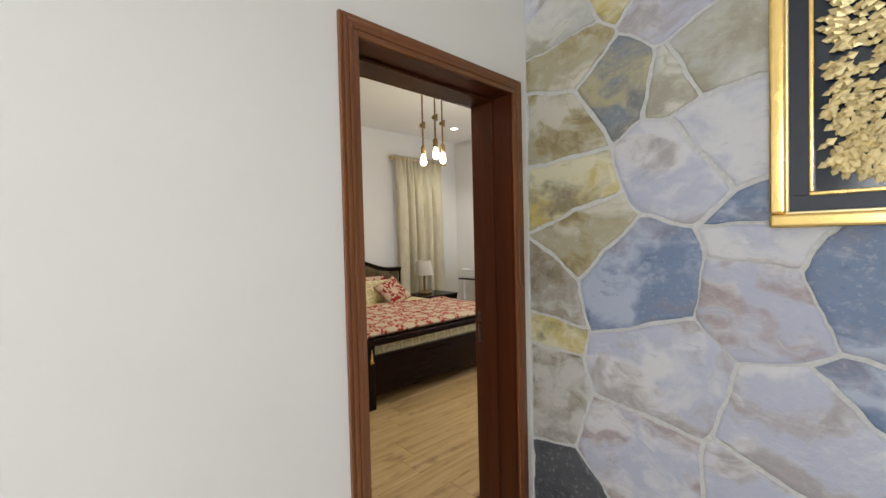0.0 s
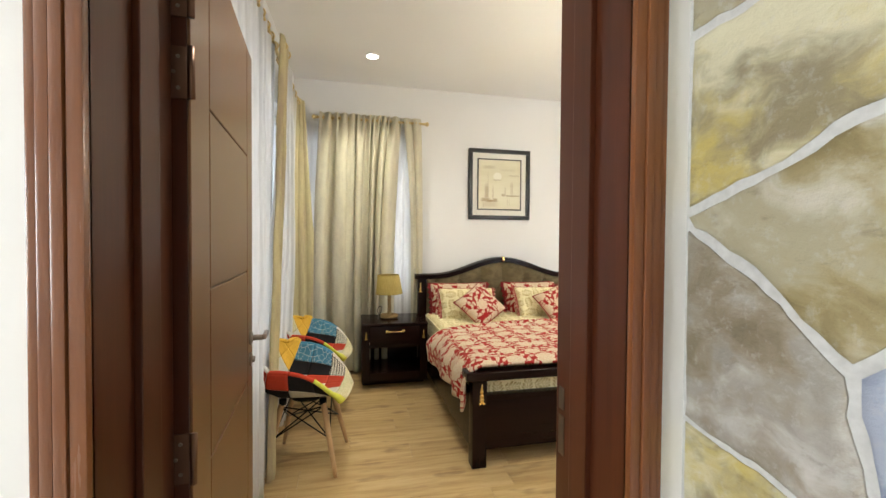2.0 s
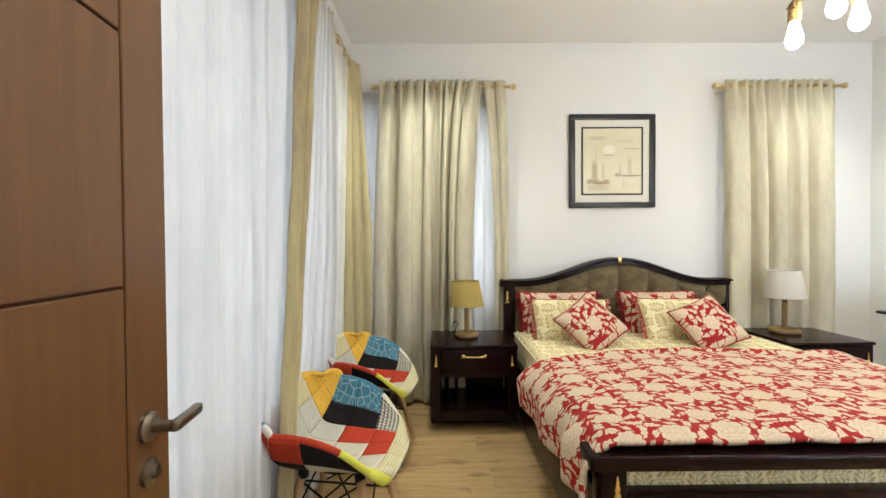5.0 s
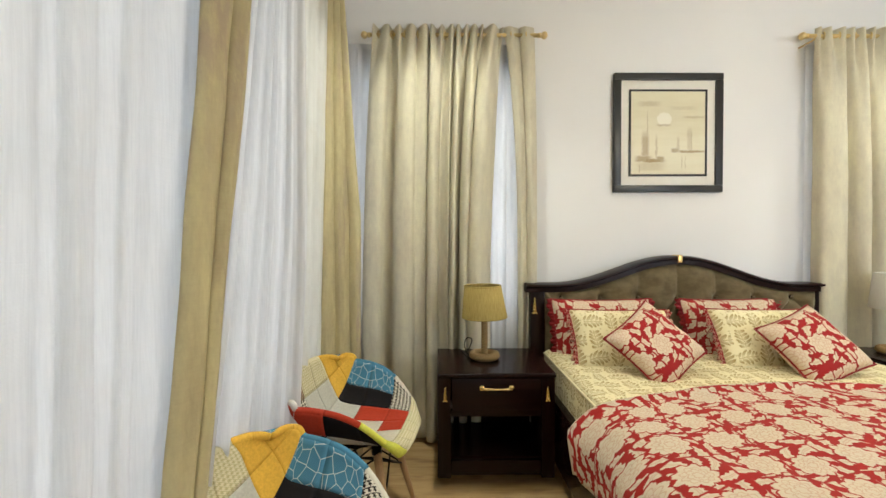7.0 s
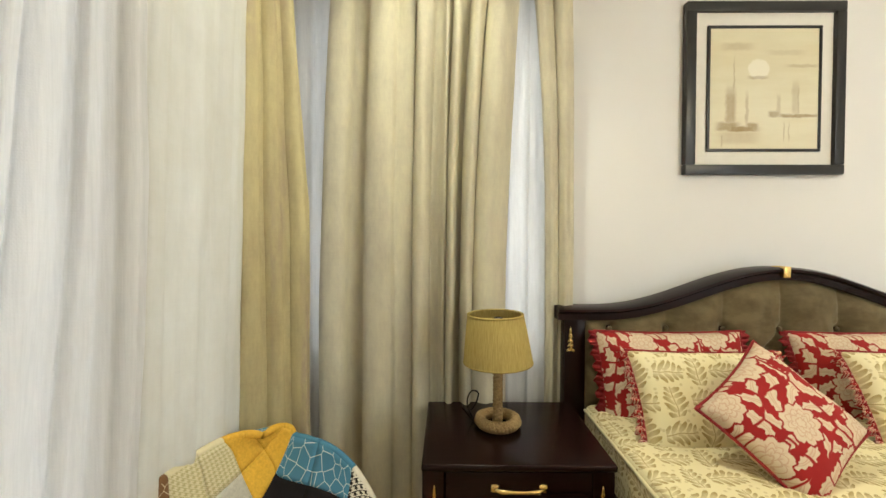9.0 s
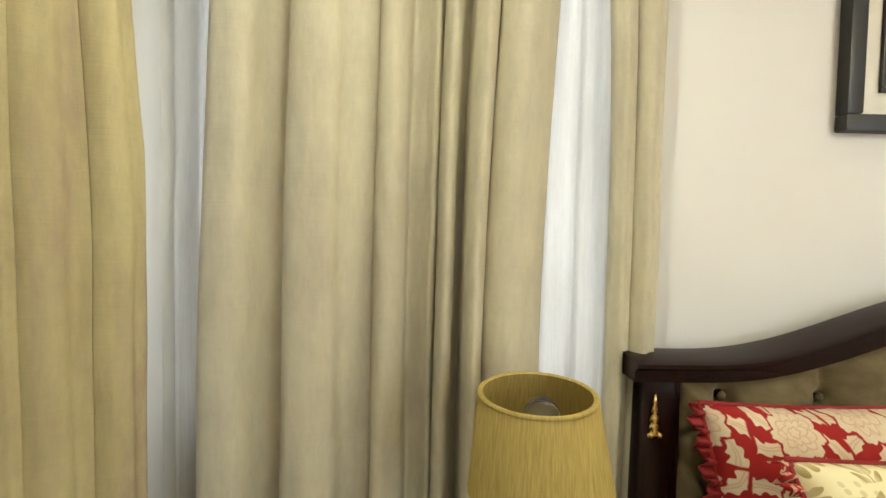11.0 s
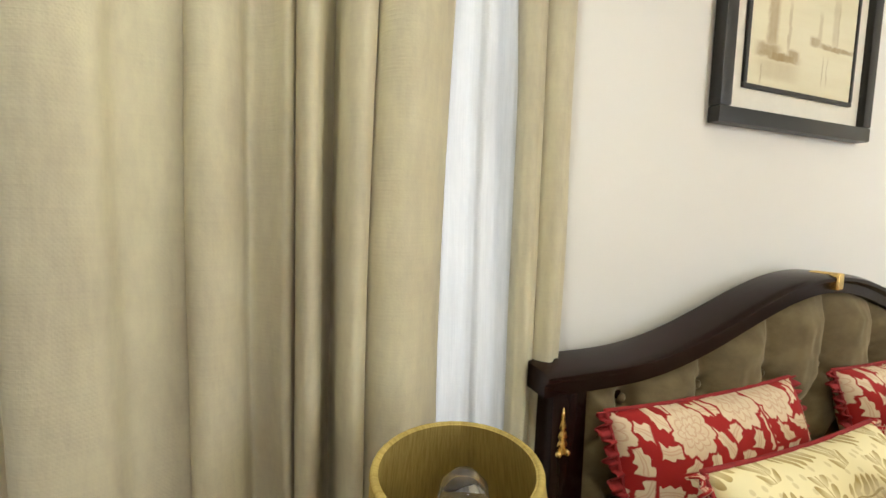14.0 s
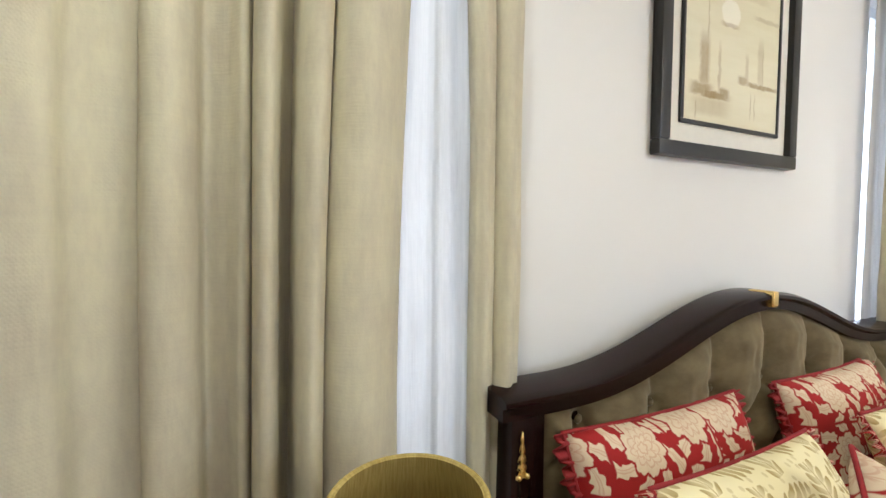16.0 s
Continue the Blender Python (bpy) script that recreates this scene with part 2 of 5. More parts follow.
WALL = plaster("white_wall_paint", (0.80, 0.785, 0.75))
HALLWALL = plaster("hall_wall_paint", (0.80, 0.785, 0.76))
CEIL = plaster("ceiling_paint", (0.83, 0.82, 0.79), 0.02)
DOORWOOD = wood("door_veneer", (0.122, 0.050, 0.016), (0.160, 0.070, 0.024), 0.36, (1, 1, 0.05), 40)
CASING = wood("casing_wood", (0.140, 0.044, 0.014), (0.195, 0.068, 0.023), 0.26, (1, 1, 0.05), 30)
CASING_X = wood("casing_wood_flat", (0.140, 0.044, 0.014), (0.195, 0.068, 0.023), 0.26, (0.05, 1, 1), 30)
# Casing wood made darker: the doorway's shade is put into its colour.
SHADED_WOOD = wood("shaded_wood", (0.046, 0.0110, 0.0040), (0.068, 0.0175, 0.0062), 0.34, (1, 1, 0.05), 22, spec=0.28, relief=0.03)
MAHOGANY = wood("dark_mahogany", (0.0085, 0.0030, 0.0026), (0.014, 0.0046, 0.0036), 0.27, (0.08, 1, 1), 34, spec=0.17, relief=0.02)
MAHOGANY_V = wood("dark_mahogany_upright", (0.0085, 0.0030, 0.0026), (0.014, 0.0046, 0.0036), 0.27, (1, 1, 0.08), 34, spec=0.17, relief=0.02)
BEECH = wood("beech_leg", (0.42, 0.25, 0.12), (0.58, 0.38, 0.20), 0.45, (1, 1, 0.05), 40)
GOLD = metal("polished_brass", (0.90, 0.64, 0.24), 0.22)
RODGOLD = metal("brushed_gold", (0.80, 0.62, 0.30), 0.28)
BRONZE = metal("aged_bronze", (0.16, 0.09, 0.06), 0.35)
STEEL = metal("satin_nickel", (0.26, 0.22, 0.18), 0.28)
BLACKWIRE = metal("black_wire", (0.02, 0.02, 0.02), 0.4)
DRAPE = cloth("beige_drape_cloth", (0.83, 0.785, 0.56), (0.57, 0.52, 0.39), 0.25, glow=(0.74, 0.62, 0.66), slub=(34, 34, 9))
# Drape cloth again, less translucent, darkened, with fold shade streaked into its colour.
GATHERED = cloth("gathered_drape_cloth", (0.66, 0.59, 0.33), (0.43, 0.36, 0.21), 0.14, glow=(0.70, 0.58, 0.52), slub=(34, 34, 9), fold_tint=(0.42, 0.33, 0.25))
# Cream tint stands in for weaker light and doubled cloth behind this sheer.
SHADEDSHEER = cloth("shaded_sheer_cloth", (0.82, 0.805, 0.75), (0.70, 0.675, 0.60), 0.46, 0.05)
SHEER = cloth("white_sheer_cloth", (0.85, 0.84, 0.82), (0.765, 0.755, 0.735), 0.50, 0.08)
CREAM = (0.74, 0.60, 0.42)
REDC = (0.38, 0.020, 0.016)
BEDPRINT = damask("red_damask_cover", 0.172, REDC, (0.66, 0.575, 0.42), (0.56, 0.44, 0.31))
CUSHPRINT = damask("red_damask_cushion", 0.165, (0.37, 0.018, 0.018), (0.72, 0.61, 0.43), (0.60, 0.45, 0.31))
FRILLPRINT = damask("red_damask_frill", 0.055, (0.37, 0.018, 0.018), (0.66, 0.50, 0.36), (0.50, 0.28, 0.20), 0.26)
LEAFPRINT = leafprint("cream_leaf_cotton", (0.80, 0.715, 0.44), (0.34, 0.225, 0.055), 0.10)


def velvet():
    k = Nodes("olive_grey_velvet")
    n = k.noise(k.scale(k.c, (1, 1, 1.6)), 11, 5, 0.6)
    k.bump(k.noise(k.c, 240, 3), 0.1, 0.002)
    k.b.inputs["Sheen Weight"].default_value = 0.5
    k.b.inputs["Sheen Roughness"].default_value = 0.4
    k.b.inputs["Sheen Tint"].default_value = (0.7, 0.62, 0.45, 1)
    return k.done(k.ramp(n, [(0.36, (0.100, 0.075, 0.036)), (0.64, (0.160, 0.123, 0.062))]), 0.75, spec=0.2)


def planks():
    k = Nodes("oak_laminate")
    r = k.rnd()
    sep = k.node("ShaderNodeCombineXYZ", X=k.math("MULTIPLY", r, 37.0), Y=k.math("MULTIPLY", r, 91.0), Z=0.0)
    v = k.vec("ADD", k.c, sep.outputs[0])
    w = k.noise(k.scale(v, (1.2, 14, 14)), 1.6, 6, 0.62)
    fine = k.noise(k.scale(v, (4, 130, 40)), 2.0, 3, 0.7)
    knot = k.noise(k.scale(v, (3.2, 9, 9)), 1.1, 2)
    both = k.math("ADD", k.math("MULTIPLY", w, 0.72), k.math("MULTIPLY", fine, 0.28))
    col = k.ramp(both, [(0.34, (0.38, 0.230, 0.085)), (0.5, (0.56, 0.385, 0.170)), (0.66, (0.66, 0.49, 0.25))])
    col = k.mix(k.math("MULTIPLY", k.step(knot, 0.56, 0.72), 0.55), col, (0.16, 0.075, 0.03))
    col = k.mix(k.math("MULTIPLY", r, 0.30), col, (0.36, 0.22, 0.09))
    k.bump(both, 0.06, 0.002)
    return k.done(col, k.math("ADD", 0.34, k.math("MULTIPLY", fine, 0.15)))


def mortar():
    k = Nodes("pale_mortar")
    n = k.noise(k.c, 60, 5)
    k.bump(n, 0.25, 0.004)
    return k.done(k.ramp(n, [(0.3, (0.44, 0.435, 0.42)), (0.7, (0.55, 0.545, 0.53))]), 0.85)


for lacquered in (DOORWOOD, CASING, CASING_X):
    bsdf = lacquered.node_tree.nodes["Principled BSDF"]
    bsdf.inputs["Coat Weight"].default_value, bsdf.inputs["Coat Roughness"].default_value = 0.25, 0.24

VELVET, OAK, MORTAR = velvet(), planks(), mortar()


def plain(name, colour, rough=0.5, vary=0.12, size=40, emit=0.0):
    k = Nodes(name)
    n = k.noise(k.c, size, 4)
    if emit:
        k.b.inputs["Emission Color"].default_value = (*colour, 1)
        k.b.inputs["Emission Strength"].default_value = emit
    k.bump(n, 0.06, 0.002)
    return k.done(k.ramp(n, [(0.3, tuple(c * (1 - vary) for c in colour)), (0.7, colour)]), rough)


def glass(name, rough=0.02):
    k = Nodes(name)
    k.b.inputs["Transmission Weight"].default_value = 1.0
    k.b.inputs["IOR"].default_value = 1.45
    return k.done((0.96, 0.97, 0.97), rough)


GLASS = glass("clear_glass")
BULBGLASS = glass("bulb_glass", 0.04)
BULBGLASS.node_tree.nodes["Principled BSDF"].inputs["Transmission Weight"].default_value = 0.97
WHITEPLASTIC = plain("white_plastic", (0.80, 0.80, 0.80), 0.35, 0.04)
ALU = plain("white_window_frame", (0.75, 0.76, 0.77), 0.35, 0.05)
LAMPGLOW = plain("downlight_glow", (1.0, 0.95, 0.86), 0.4, 0.0, 40, 14.0)
BULBGLOW = plain("bulb_glow", (1.0, 0.86, 0.60), 0.4, 0.0, 40, 22.0)


# ---- building helpers ----
def obj(name, bm, material, smooth=False):
    me = bpy.data.meshes.new(name)
    bmesh.ops.recalc_face_normals(bm, faces=bm.faces)
    bm.to_mesh(me)
    bm.free()
    for m in material if isinstance(material, (list, tuple)) else [material]:
        me.materials.append(m)
    if smooth:
        me.polygons.foreach_set("use_smooth", [True] * len(me.polygons))
        if smooth == "edges":
            me.set_sharp_from_angle(angle=radians(40))
    return new(name, me)


def part(name, bm, material, parent, label="", smooth=False):
    ob = obj(name, bm, material, smooth)
    ob.parent = parent
    ob.matrix_parent_inverse = parent.matrix_world.inverted() if parent.parent is None else Matrix()
    return tagged(ob, label) if label else ob


def thing(name, label, category, at=(0, 0, 0), group="", kind=""):
    ob = new(name)
    ob.empty_display_size = 0.1
    ob.location = at
    bpy.context.view_layer.update()
    return tagged(ob, label, category, group, kind)


def place_parts(ob, m):
    """Move a thing built round the origin to its pose."""
    ob.matrix_basis = m
    return ob


def box(lo, hi, bevel=0.0, bm=None, seg=2):
    bm = bm or bmesh.new()
    geo = bmesh.ops.create_cube(bm, size=1)
    size = [b - a for a, b in zip(lo, hi)]
    mid = [(a + b) / 2 for a, b in zip(lo, hi)]
    bmesh.ops.transform(bm, matrix=Matrix.Translation(mid) @ Matrix.Diagonal((*size, 1)), verts=geo["verts"])
    if bevel:
        edges = list({e for v in geo["verts"] for e in v.link_edges})
        bmesh.ops.bevel(bm, geom=edges, offset=bevel, segments=seg, affect="EDGES", profile=0.6)
    return bm


def lathe(profile, seg=32, bm=None, m=Matrix()):
    """A turned body from (radius, height) pairs."""
    bm = bm or bmesh.new()
    rings = []
    for r, z in profile:
        rings.append([bm.verts.new(m @ Vector((max(r, 1e-4) * math.cos(a), max(r, 1e-4) * math.sin(a), z))) for a in (2 * math.pi * i / seg for i in range(seg))])
    for a, b in zip(rings, rings[1:]):
        for i in range(seg):
            bm.faces.new((a[i], a[(i + 1) % seg], b[(i + 1) % seg], b[i]))
    for ring in (rings[0], rings[-1]):
        if profile[0][0] > 1e-3 or ring is rings[-1]:
            bm.faces.new(ring)
    return bm


def tube(points, radius, seg=10, bm=None, closed=False):
    bm = bm or bmesh.new()
    pts = [Vector(p) for p in points]
    n, rings = len(pts), []
    side = None
    for i, p in enumerate(pts):
        d = (pts[(i + 1) % n] - pts[i - 1]) if closed else (pts[min(i + 1, n - 1)] - pts[max(i - 1, 0)])
        d.normalize()
        if side is None:
            side = d.orthogonal().normalized()
        side = (side - d * side.dot(d)).normalized()
        up = d.cross(side)
        r = radius[i] if isinstance(radius, (list, tuple)) else radius
        rings.append([bm.verts.new(p + r * (math.cos(a) * side + math.sin(a) * up)) for a in (2 * math.pi * j / seg for j in range(seg))])
    for i in range(n if closed else n - 1):
        a, b = rings[i], rings[(i + 1) % n]
        for j in range(seg):
            bm.faces.new((a[j], a[(j + 1) % seg], b[(j + 1) % seg], b[j]))
    if not closed:
        bm.faces.new(rings[0])
        bm.faces.new(rings[-1])
    return bm


def sheet(nu, nv, f, bm=None, uv=None, thick=0.0):
    """A grid surface f(u, v) with u, v in 0..1; uv(u, v) gives its cloth coordinates; thick closes it into a slab."""
    bm = bm or bmesh.new()
    lay = bm.loops.layers.uv.verify() if uv else None
    p = [[Vector(f(i / nu, j / nv)) for j in range(nv + 1)] for i in range(nu + 1)]
    tops, lows = [], []
    for i in range(nu + 1):
        tops.append([])
        lows.append([])
        for j in range(nv + 1):
            du = p[min(i + 1, nu)][j] - p[max(i - 1, 0)][j]
            dv = p[i][min(j + 1, nv)] - p[i][max(j - 1, 0)]
            n = du.cross(dv)
            n = n.normalized() if n.length > 1e-12 else Vector((0, 0, 1))
            tops[-1].append(bm.verts.new(p[i][j] + n * thick / 2))
            if thick:
                lows[-1].append(bm.verts.new(p[i][j] - n * thick / 2))

    def face(vs, ij):
        fc = bm.faces.new(vs)
        if uv:
            for lp, (a, b) in zip(fc.loops, ij):
                lp[lay].uv = uv(a / nu, b / nv)

    for i in range(nu):
        for j in range(nv):
            ij = [(i, j), (i + 1, j), (i + 1, j + 1), (i, j + 1)]
            face([tops[a][b] for a, b in ij], ij)
            if thick:
                face([lows[a][b] for a, b in ij[::-1]], ij[::-1])
    if thick:
        rim = [(i, 0) for i in range(nu)] + [(nu, j) for j in range(nv)] + [(i, nv) for i in range(nu, 0, -1)] + [(0, j) for j in range(nv, 0, -1)]
        for a, b in zip(rim, rim[1:] + rim[:1]):
            face([tops[a[0]][a[1]], tops[b[0]][b[1]], lows[b[0]][b[1]], lows[a[0]][a[1]]], [a, b, b, a])
    return bm


def grow(v, pts):
    """Smooth interpolation through (position, value) pairs."""
    for (a, x), (b, y) in zip(pts, pts[1:]):
        if v <= b:
            s = max(0.0, (v - a) / (b - a))
            return x + (y - x) * s * s * (3 - 2 * s)
    return pts[-1][1]


def walls(name, boxes, material, label):
    bm = bmesh.new()
    for lo, hi in boxes:
        box(lo, hi, 0, bm)
    return tagged(obj(name, bm, material), label, "wall", kind="structure")


# ---- the plan ----
WEST, EAST, NORTH, SOUTH = 1.50, 5.88, 5.775, 2.31   # bedroom faces
HALL, STONE_X, TOP = 2.07, 2.675, 2.965
DL, DR, HEAD = 1.745, 2.556, 2.045                  # the doorway
# W1 and WW are stretched towards their shared corner to brighten the gap there.
W1 = (1.60, 2.72, 0.75, 2.40)                       # north windows: from, to, sill, head
W2 = (4.62, 5.42, 0.75, 2.40)
WW = (2.98, 5.30, 0.60, 2.40)                       # west window


def pierced(along, a, b, across0, across1, opening, top):
    """Boxes of a wall along x or y with openings (from, to, sill, head)."""
    out, at = [], a
    def add(p, q, z0, z1):
        if q - p > 1e-4 and z1 - z0 > 1e-4:
            out.append(((p, across0, z0), (q, across1, z1)) if along == "x" else ((across0, p, z0), (across1, q, z1)))
    for o0, o1, s, h in opening:
        add(at, o0, 0, top)
        add(o0, o1, 0, s)
        add(o0, o1, h, top)
        at = o1
    add(at, b, 0, top)
    return out


walls("wall_north", pierced("x", WEST - 0.2, EAST + 0.2, NORTH, NORTH + 0.2, [W1, W2], TOP), WALL, "white painted bedroom wall with two windows")
walls("wall_west", pierced("y", SOUTH, NORTH, WEST - 0.2, WEST, [WW], TOP), WALL, "white painted bedroom wall behind long curtains")
walls("wall_east", pierced("y", HALL, NORTH, EAST, EAST + 0.2, [], TOP), WALL, "plain white painted bedroom wall")
walls("wall_south_hall_side", pierced("x", -2.1, STONE_X + 0.2, HALL, 2.19, [(DL - 0.03, DR + 0.03, 0, HEAD + 0.03)], TOP), HALLWALL, "white hall wall with the bedroom doorway")
walls("wall_south", pierced("x", -2.1, EAST, 2.19, SOUTH, [(DL - 0.03, DR + 0.03, 0, HEAD + 0.03), (4.3, 5.5, 0.75, 2.3)], TOP), WALL, "white bedroom wall with the doorway")
walls("wall_stone_backing", [((STONE_X + 0.006, -2.2, 0), (STONE_X + 0.2, HALL, TOP))], MORTAR, "mortar bed of the stone-clad hall wall")
# The opening holds an unseen window, added to let light into the hall.
walls("wall_hall_west", pierced("y", -2.2, HALL, -2.1, -1.95, [(-0.5, 1.1, 0.8, 2.3)], TOP), HALLWALL, "plain white hall wall with an added, unseen window")
walls("wall_hall_south", [((-2.1, -2.35, 0), (STONE_X + 0.2, -2.2, TOP))], HALLWALL, "plain white hall wall")
tagged(obj("ceiling", box((-2.1, -2.35, TOP), (EAST + 0.2, NORTH + 0.2, TOP + 0.15)), CEIL), "smooth white painted ceiling", "ceiling", kind="structure")
tagged(obj("floor_hall", box((-2.1, -2.35, -0.2), (STONE_X + 0.2, 2.19, -0.001)), plain("hall_tile", (0.55, 0.51, 0.45), 0.25)), "pale tiled hall floor", "floor", kind="structure")
floor = tagged(obj("floor", box((WEST - 0.2, 2.19, -0.2), (EAST + 0.2, NORTH + 0.2, -0.010)), plain("underlay", (0.10, 0.06, 0.03), 0.8)), "oak laminate plank floor of the bedroom", "floor", kind="structure")
tagged(obj("ground", box((-120, -120, -0.6), (120, 120, -0.35)), plain("garden_ground", (0.16, 0.17, 0.11), 0.9, 0.3, 2)), "garden ground outside the house", "ground", kind="structure")


def baseboard(lo, hi):
    tagged(obj("baseboard", box(lo, hi, 0.004), WHITEPLASTIC), "low white baseboard along the wall", "baseboard", kind="structure")


baseboard((WEST, NORTH - 0.014, 0), (EAST, NORTH, 0.08))
baseboard((EAST - 0.014, SOUTH, 0), (EAST, NORTH - 0.015, 0.08))
baseboard((WEST, SOUTH + 0.9, 0), (WEST + 0.014, NORTH - 0.015, 0.08))
baseboard((DR + 0.1, SOUTH, 0), (EAST - 0.015, SOUTH + 0.014, 0.08))


def window(name, along, o, c, out):
    """A glazed window in a wall opening; c is the line of the glass, out the side on which it stands."""
    w = thing(name, "white framed window with clear glass behind curtains", "window", kind="structure")
    def b(p, q, z0, z1, t):
        return ((p, c - t, z0), (q, c + t, z1)) if along == "x" else ((c - t, p, z0), (c + t, q, z1))
    o0, o1, s, h = o
    f = 0.05
    bm = bmesh.new()
    for q in ((o0, o0 + f, s, h), (o1 - f, o1, s, h), (o0 + f, o1 - f, s, s + f), (o0 + f, o1 - f, h - f, h)):
        box(*b(*q, 0.03), 0.003, bm, 1)
    part("window_frame", bm, ALU, w)
    n = max(2, round((o1 - o0) / 0.5))
    step = (o1 - o0 - 2 * f) / n
    for i in range(n):
        a = o0 + f + i * step
        if i:
            part("mullion", box(*b(a - 0.02, a + 0.02, s + f, h - f, 0.025)), ALU, w)
        g = part("pane", box(*b(a + 0.022 * (i > 0), a + step - 0.022 * (i < n - 1), s + f, h - f, 0.003)), GLASS, w)
        g.visible_shadow = False
    return w


window("window_1", "x", W1, NORTH + 0.10, 1)
window("window_2", "x", W2, NORTH + 0.10, 1)
window("window_3", "y", WW, WEST - 0.10, -1)
window("window_4", "x", (4.3, 5.5, 0.75, 2.3), 2.25, -1)
# Unseen hall window, added round its fill lamp.
window("window_5", "y", (-0.5, 1.1, 0.8, 2.3), -2.03, -1)

# ---- doorway ----
fr = thing("door_frame", "red-brown grooved wooden door frame round the doorway", "door frame", kind="structure")
# Jambs, head and stops carry the doorway's shade in their darker wood colour.
part("jamb", box((DL - 0.03, HALL - 0.01, 0), (DL, SOUTH + 0.004, HEAD + 0.03), 0.003), SHADED_WOOD, fr)
part("jamb", box((DR, HALL - 0.01, 0), (DR + 0.03, SOUTH + 0.004, HEAD + 0.03), 0.003), SHADED_WOOD, fr)
part("head", box((DL, HALL - 0.01, HEAD), (DR, SOUTH + 0.004, HEAD + 0.03), 0.003), SHADED_WOOD, fr)
part("door_stop", box((DR - 0.012, HALL + 0.10, 0), (DR, HALL + 0.165, HEAD), 0.002), SHADED_WOOD, fr)
part("door_stop", box((DL, HALL + 0.10, 0), (DL + 0.012, HALL + 0.165, HEAD), 0.002), SHADED_WOOD, fr)
part("door_stop", box((DL + 0.012, HALL + 0.10, HEAD - 0.012), (DR - 0.012, HALL + 0.165, HEAD), 0.002), SHADED_WOOD, fr)


def casing(x0, x1, y, out):
    """Grooved casing boards with mitred look round the opening; out is -1 on the hall side."""
    w = 0.067
    for side in (0, 1):
        bm = bmesh.new()
        a = x0 - w if side == 0 else x1
        for lo, hi, d in ((0.0, 0.3, 0.020), (0.315, 0.55, 0.023), (0.565, 0.8, 0.020), (0.815, 1.0, 0.016)):
            l, h = (lo, hi) if side == 1 else (1 - hi, 1 - lo)
            box((a + l * w, min(y, y + out * d), 0), (a + h * w, max(y, y + out * d), HEAD + (hi if side == 1 else hi) * w), 0.003, bm, 2)
        box((a + 0.002, min(y, y + out * 0.012), 0), (a + w - 0.002, max(y, y + out * 0.012), HEAD + 0.06), 0, bm)
        part("casing", bm, CASING, fr, "", "edges")
    bm = bmesh.new()
    for lo, hi, d in ((0.0, 0.3, 0.0205), (0.315, 0.55, 0.0235), (0.565, 0.8, 0.0205), (0.815, 1.0, 0.0165)):
        box((x0 - lo * w, min(y, y + out * d), HEAD + lo * w), (x1 + lo * w, max(y, y + out * d), HEAD + hi * w), 0.003, bm, 2)
    box((x0 - 0.001, min(y, y + out * 0.0125), HEAD + 0.001), (x1 + 0.001, max(y, y + out * 0.0125), HEAD + w - 0.002), 0, bm)
    part("casing", bm, CASING_X, fr, "", "edges")


casing(DL, DR, HALL, -1)
casing(DL - 0.014, DR + 0.014, SOUTH, 1)
strike = thing("strike_plate", "small nickel strike plates on the door jamb", "strike plate")
for z0, z1 in ((0.965, 1.015), (0.86, 0.95)):
    part("plate", box((DR - 0.003, SOUTH - 0.035, z0), (DR - 0.0005, SOUTH - 0.012, z1), 0.001), STEEL, strike)

# The leaf stands open, a little past a right angle. Local x runs from the hinge to the free edge, local y into the wall side.
door = thing("door_1", "open dark wooden door with slanting grooved panels", "door", kind="structure")
LW, LH, LT = 0.805, 2.035, 0.04
bm = bmesh.new()
G = 0.005
cols = [0.0, 0.150, 0.690, LW]
rows = [0.008, 0.43, 0.84, 1.235, 1.647, LH]
box((0, 0.006, 0.008), (LW, LT, LH), 0.002, bm)
# The core takes the shade-darkened wood too, dark behind the panel grooves.
part("core", bm, SHADED_WOOD, door)
for i, (a, b) in enumerate(zip(cols, cols[1:])):
    zs = rows if i == 1 else [0.008, LH]
    for z0, z1 in zip(zs, zs[1:]):
        part("door_panel" if i == 1 else "stile", box((a + (G / 2 if i else 0), 0.0, z0 + (G / 2 if z0 > 0.01 else 0)), (b - (G / 2 if i < 2 else 0), 0.0065, z1 - (G / 2 if z1 < 2 else 0)), 0.0018, None, 1), DOORWOOD, door)
for z0 in (0.20, 0.868, 1.621, 1.777):
    h = part("hinge", box((-0.004, 0.002, z0), (0.0, LT - 0.004, z0 + 0.1), 0.0015), BRONZE, door, "aged bronze butt hinge")
    part("knuckle", lathe([(0.007, z0), (0.007, z0 + 0.1)], 12, None, Matrix.Translation((-0.006, -0.003, 0))), BRONZE, h, "", True)
    for q in (0.02, 0.05, 0.08):
        part("screw", lathe([(0.004, 0), (0.003, 0.0015)], 10, None, Matrix.Translation((-0.004, 0.02 + 0.008 * (q == 0.05), z0 + q)) @ pose(0, 0, 0, 0, -90, 0)), STEEL, h)
hx = LW - 0.065
lev = part("door_handle", lathe([(0.026, 0), (0.026, 0.006), (0.022, 0.009), (0.011, 0.012), (0.010, 0.045)], 24, None, Matrix.Translation((hx, 0, 0.985)) @ pose(0, 0, 0, 90, 0, 0)), STEEL, door, "nickel lever handle", "edges")
part("lever", box((hx - 0.012, -0.058, 0.977), (hx + 0.078, -0.042, 0.997), 0.006), STEEL, lev, "", True)
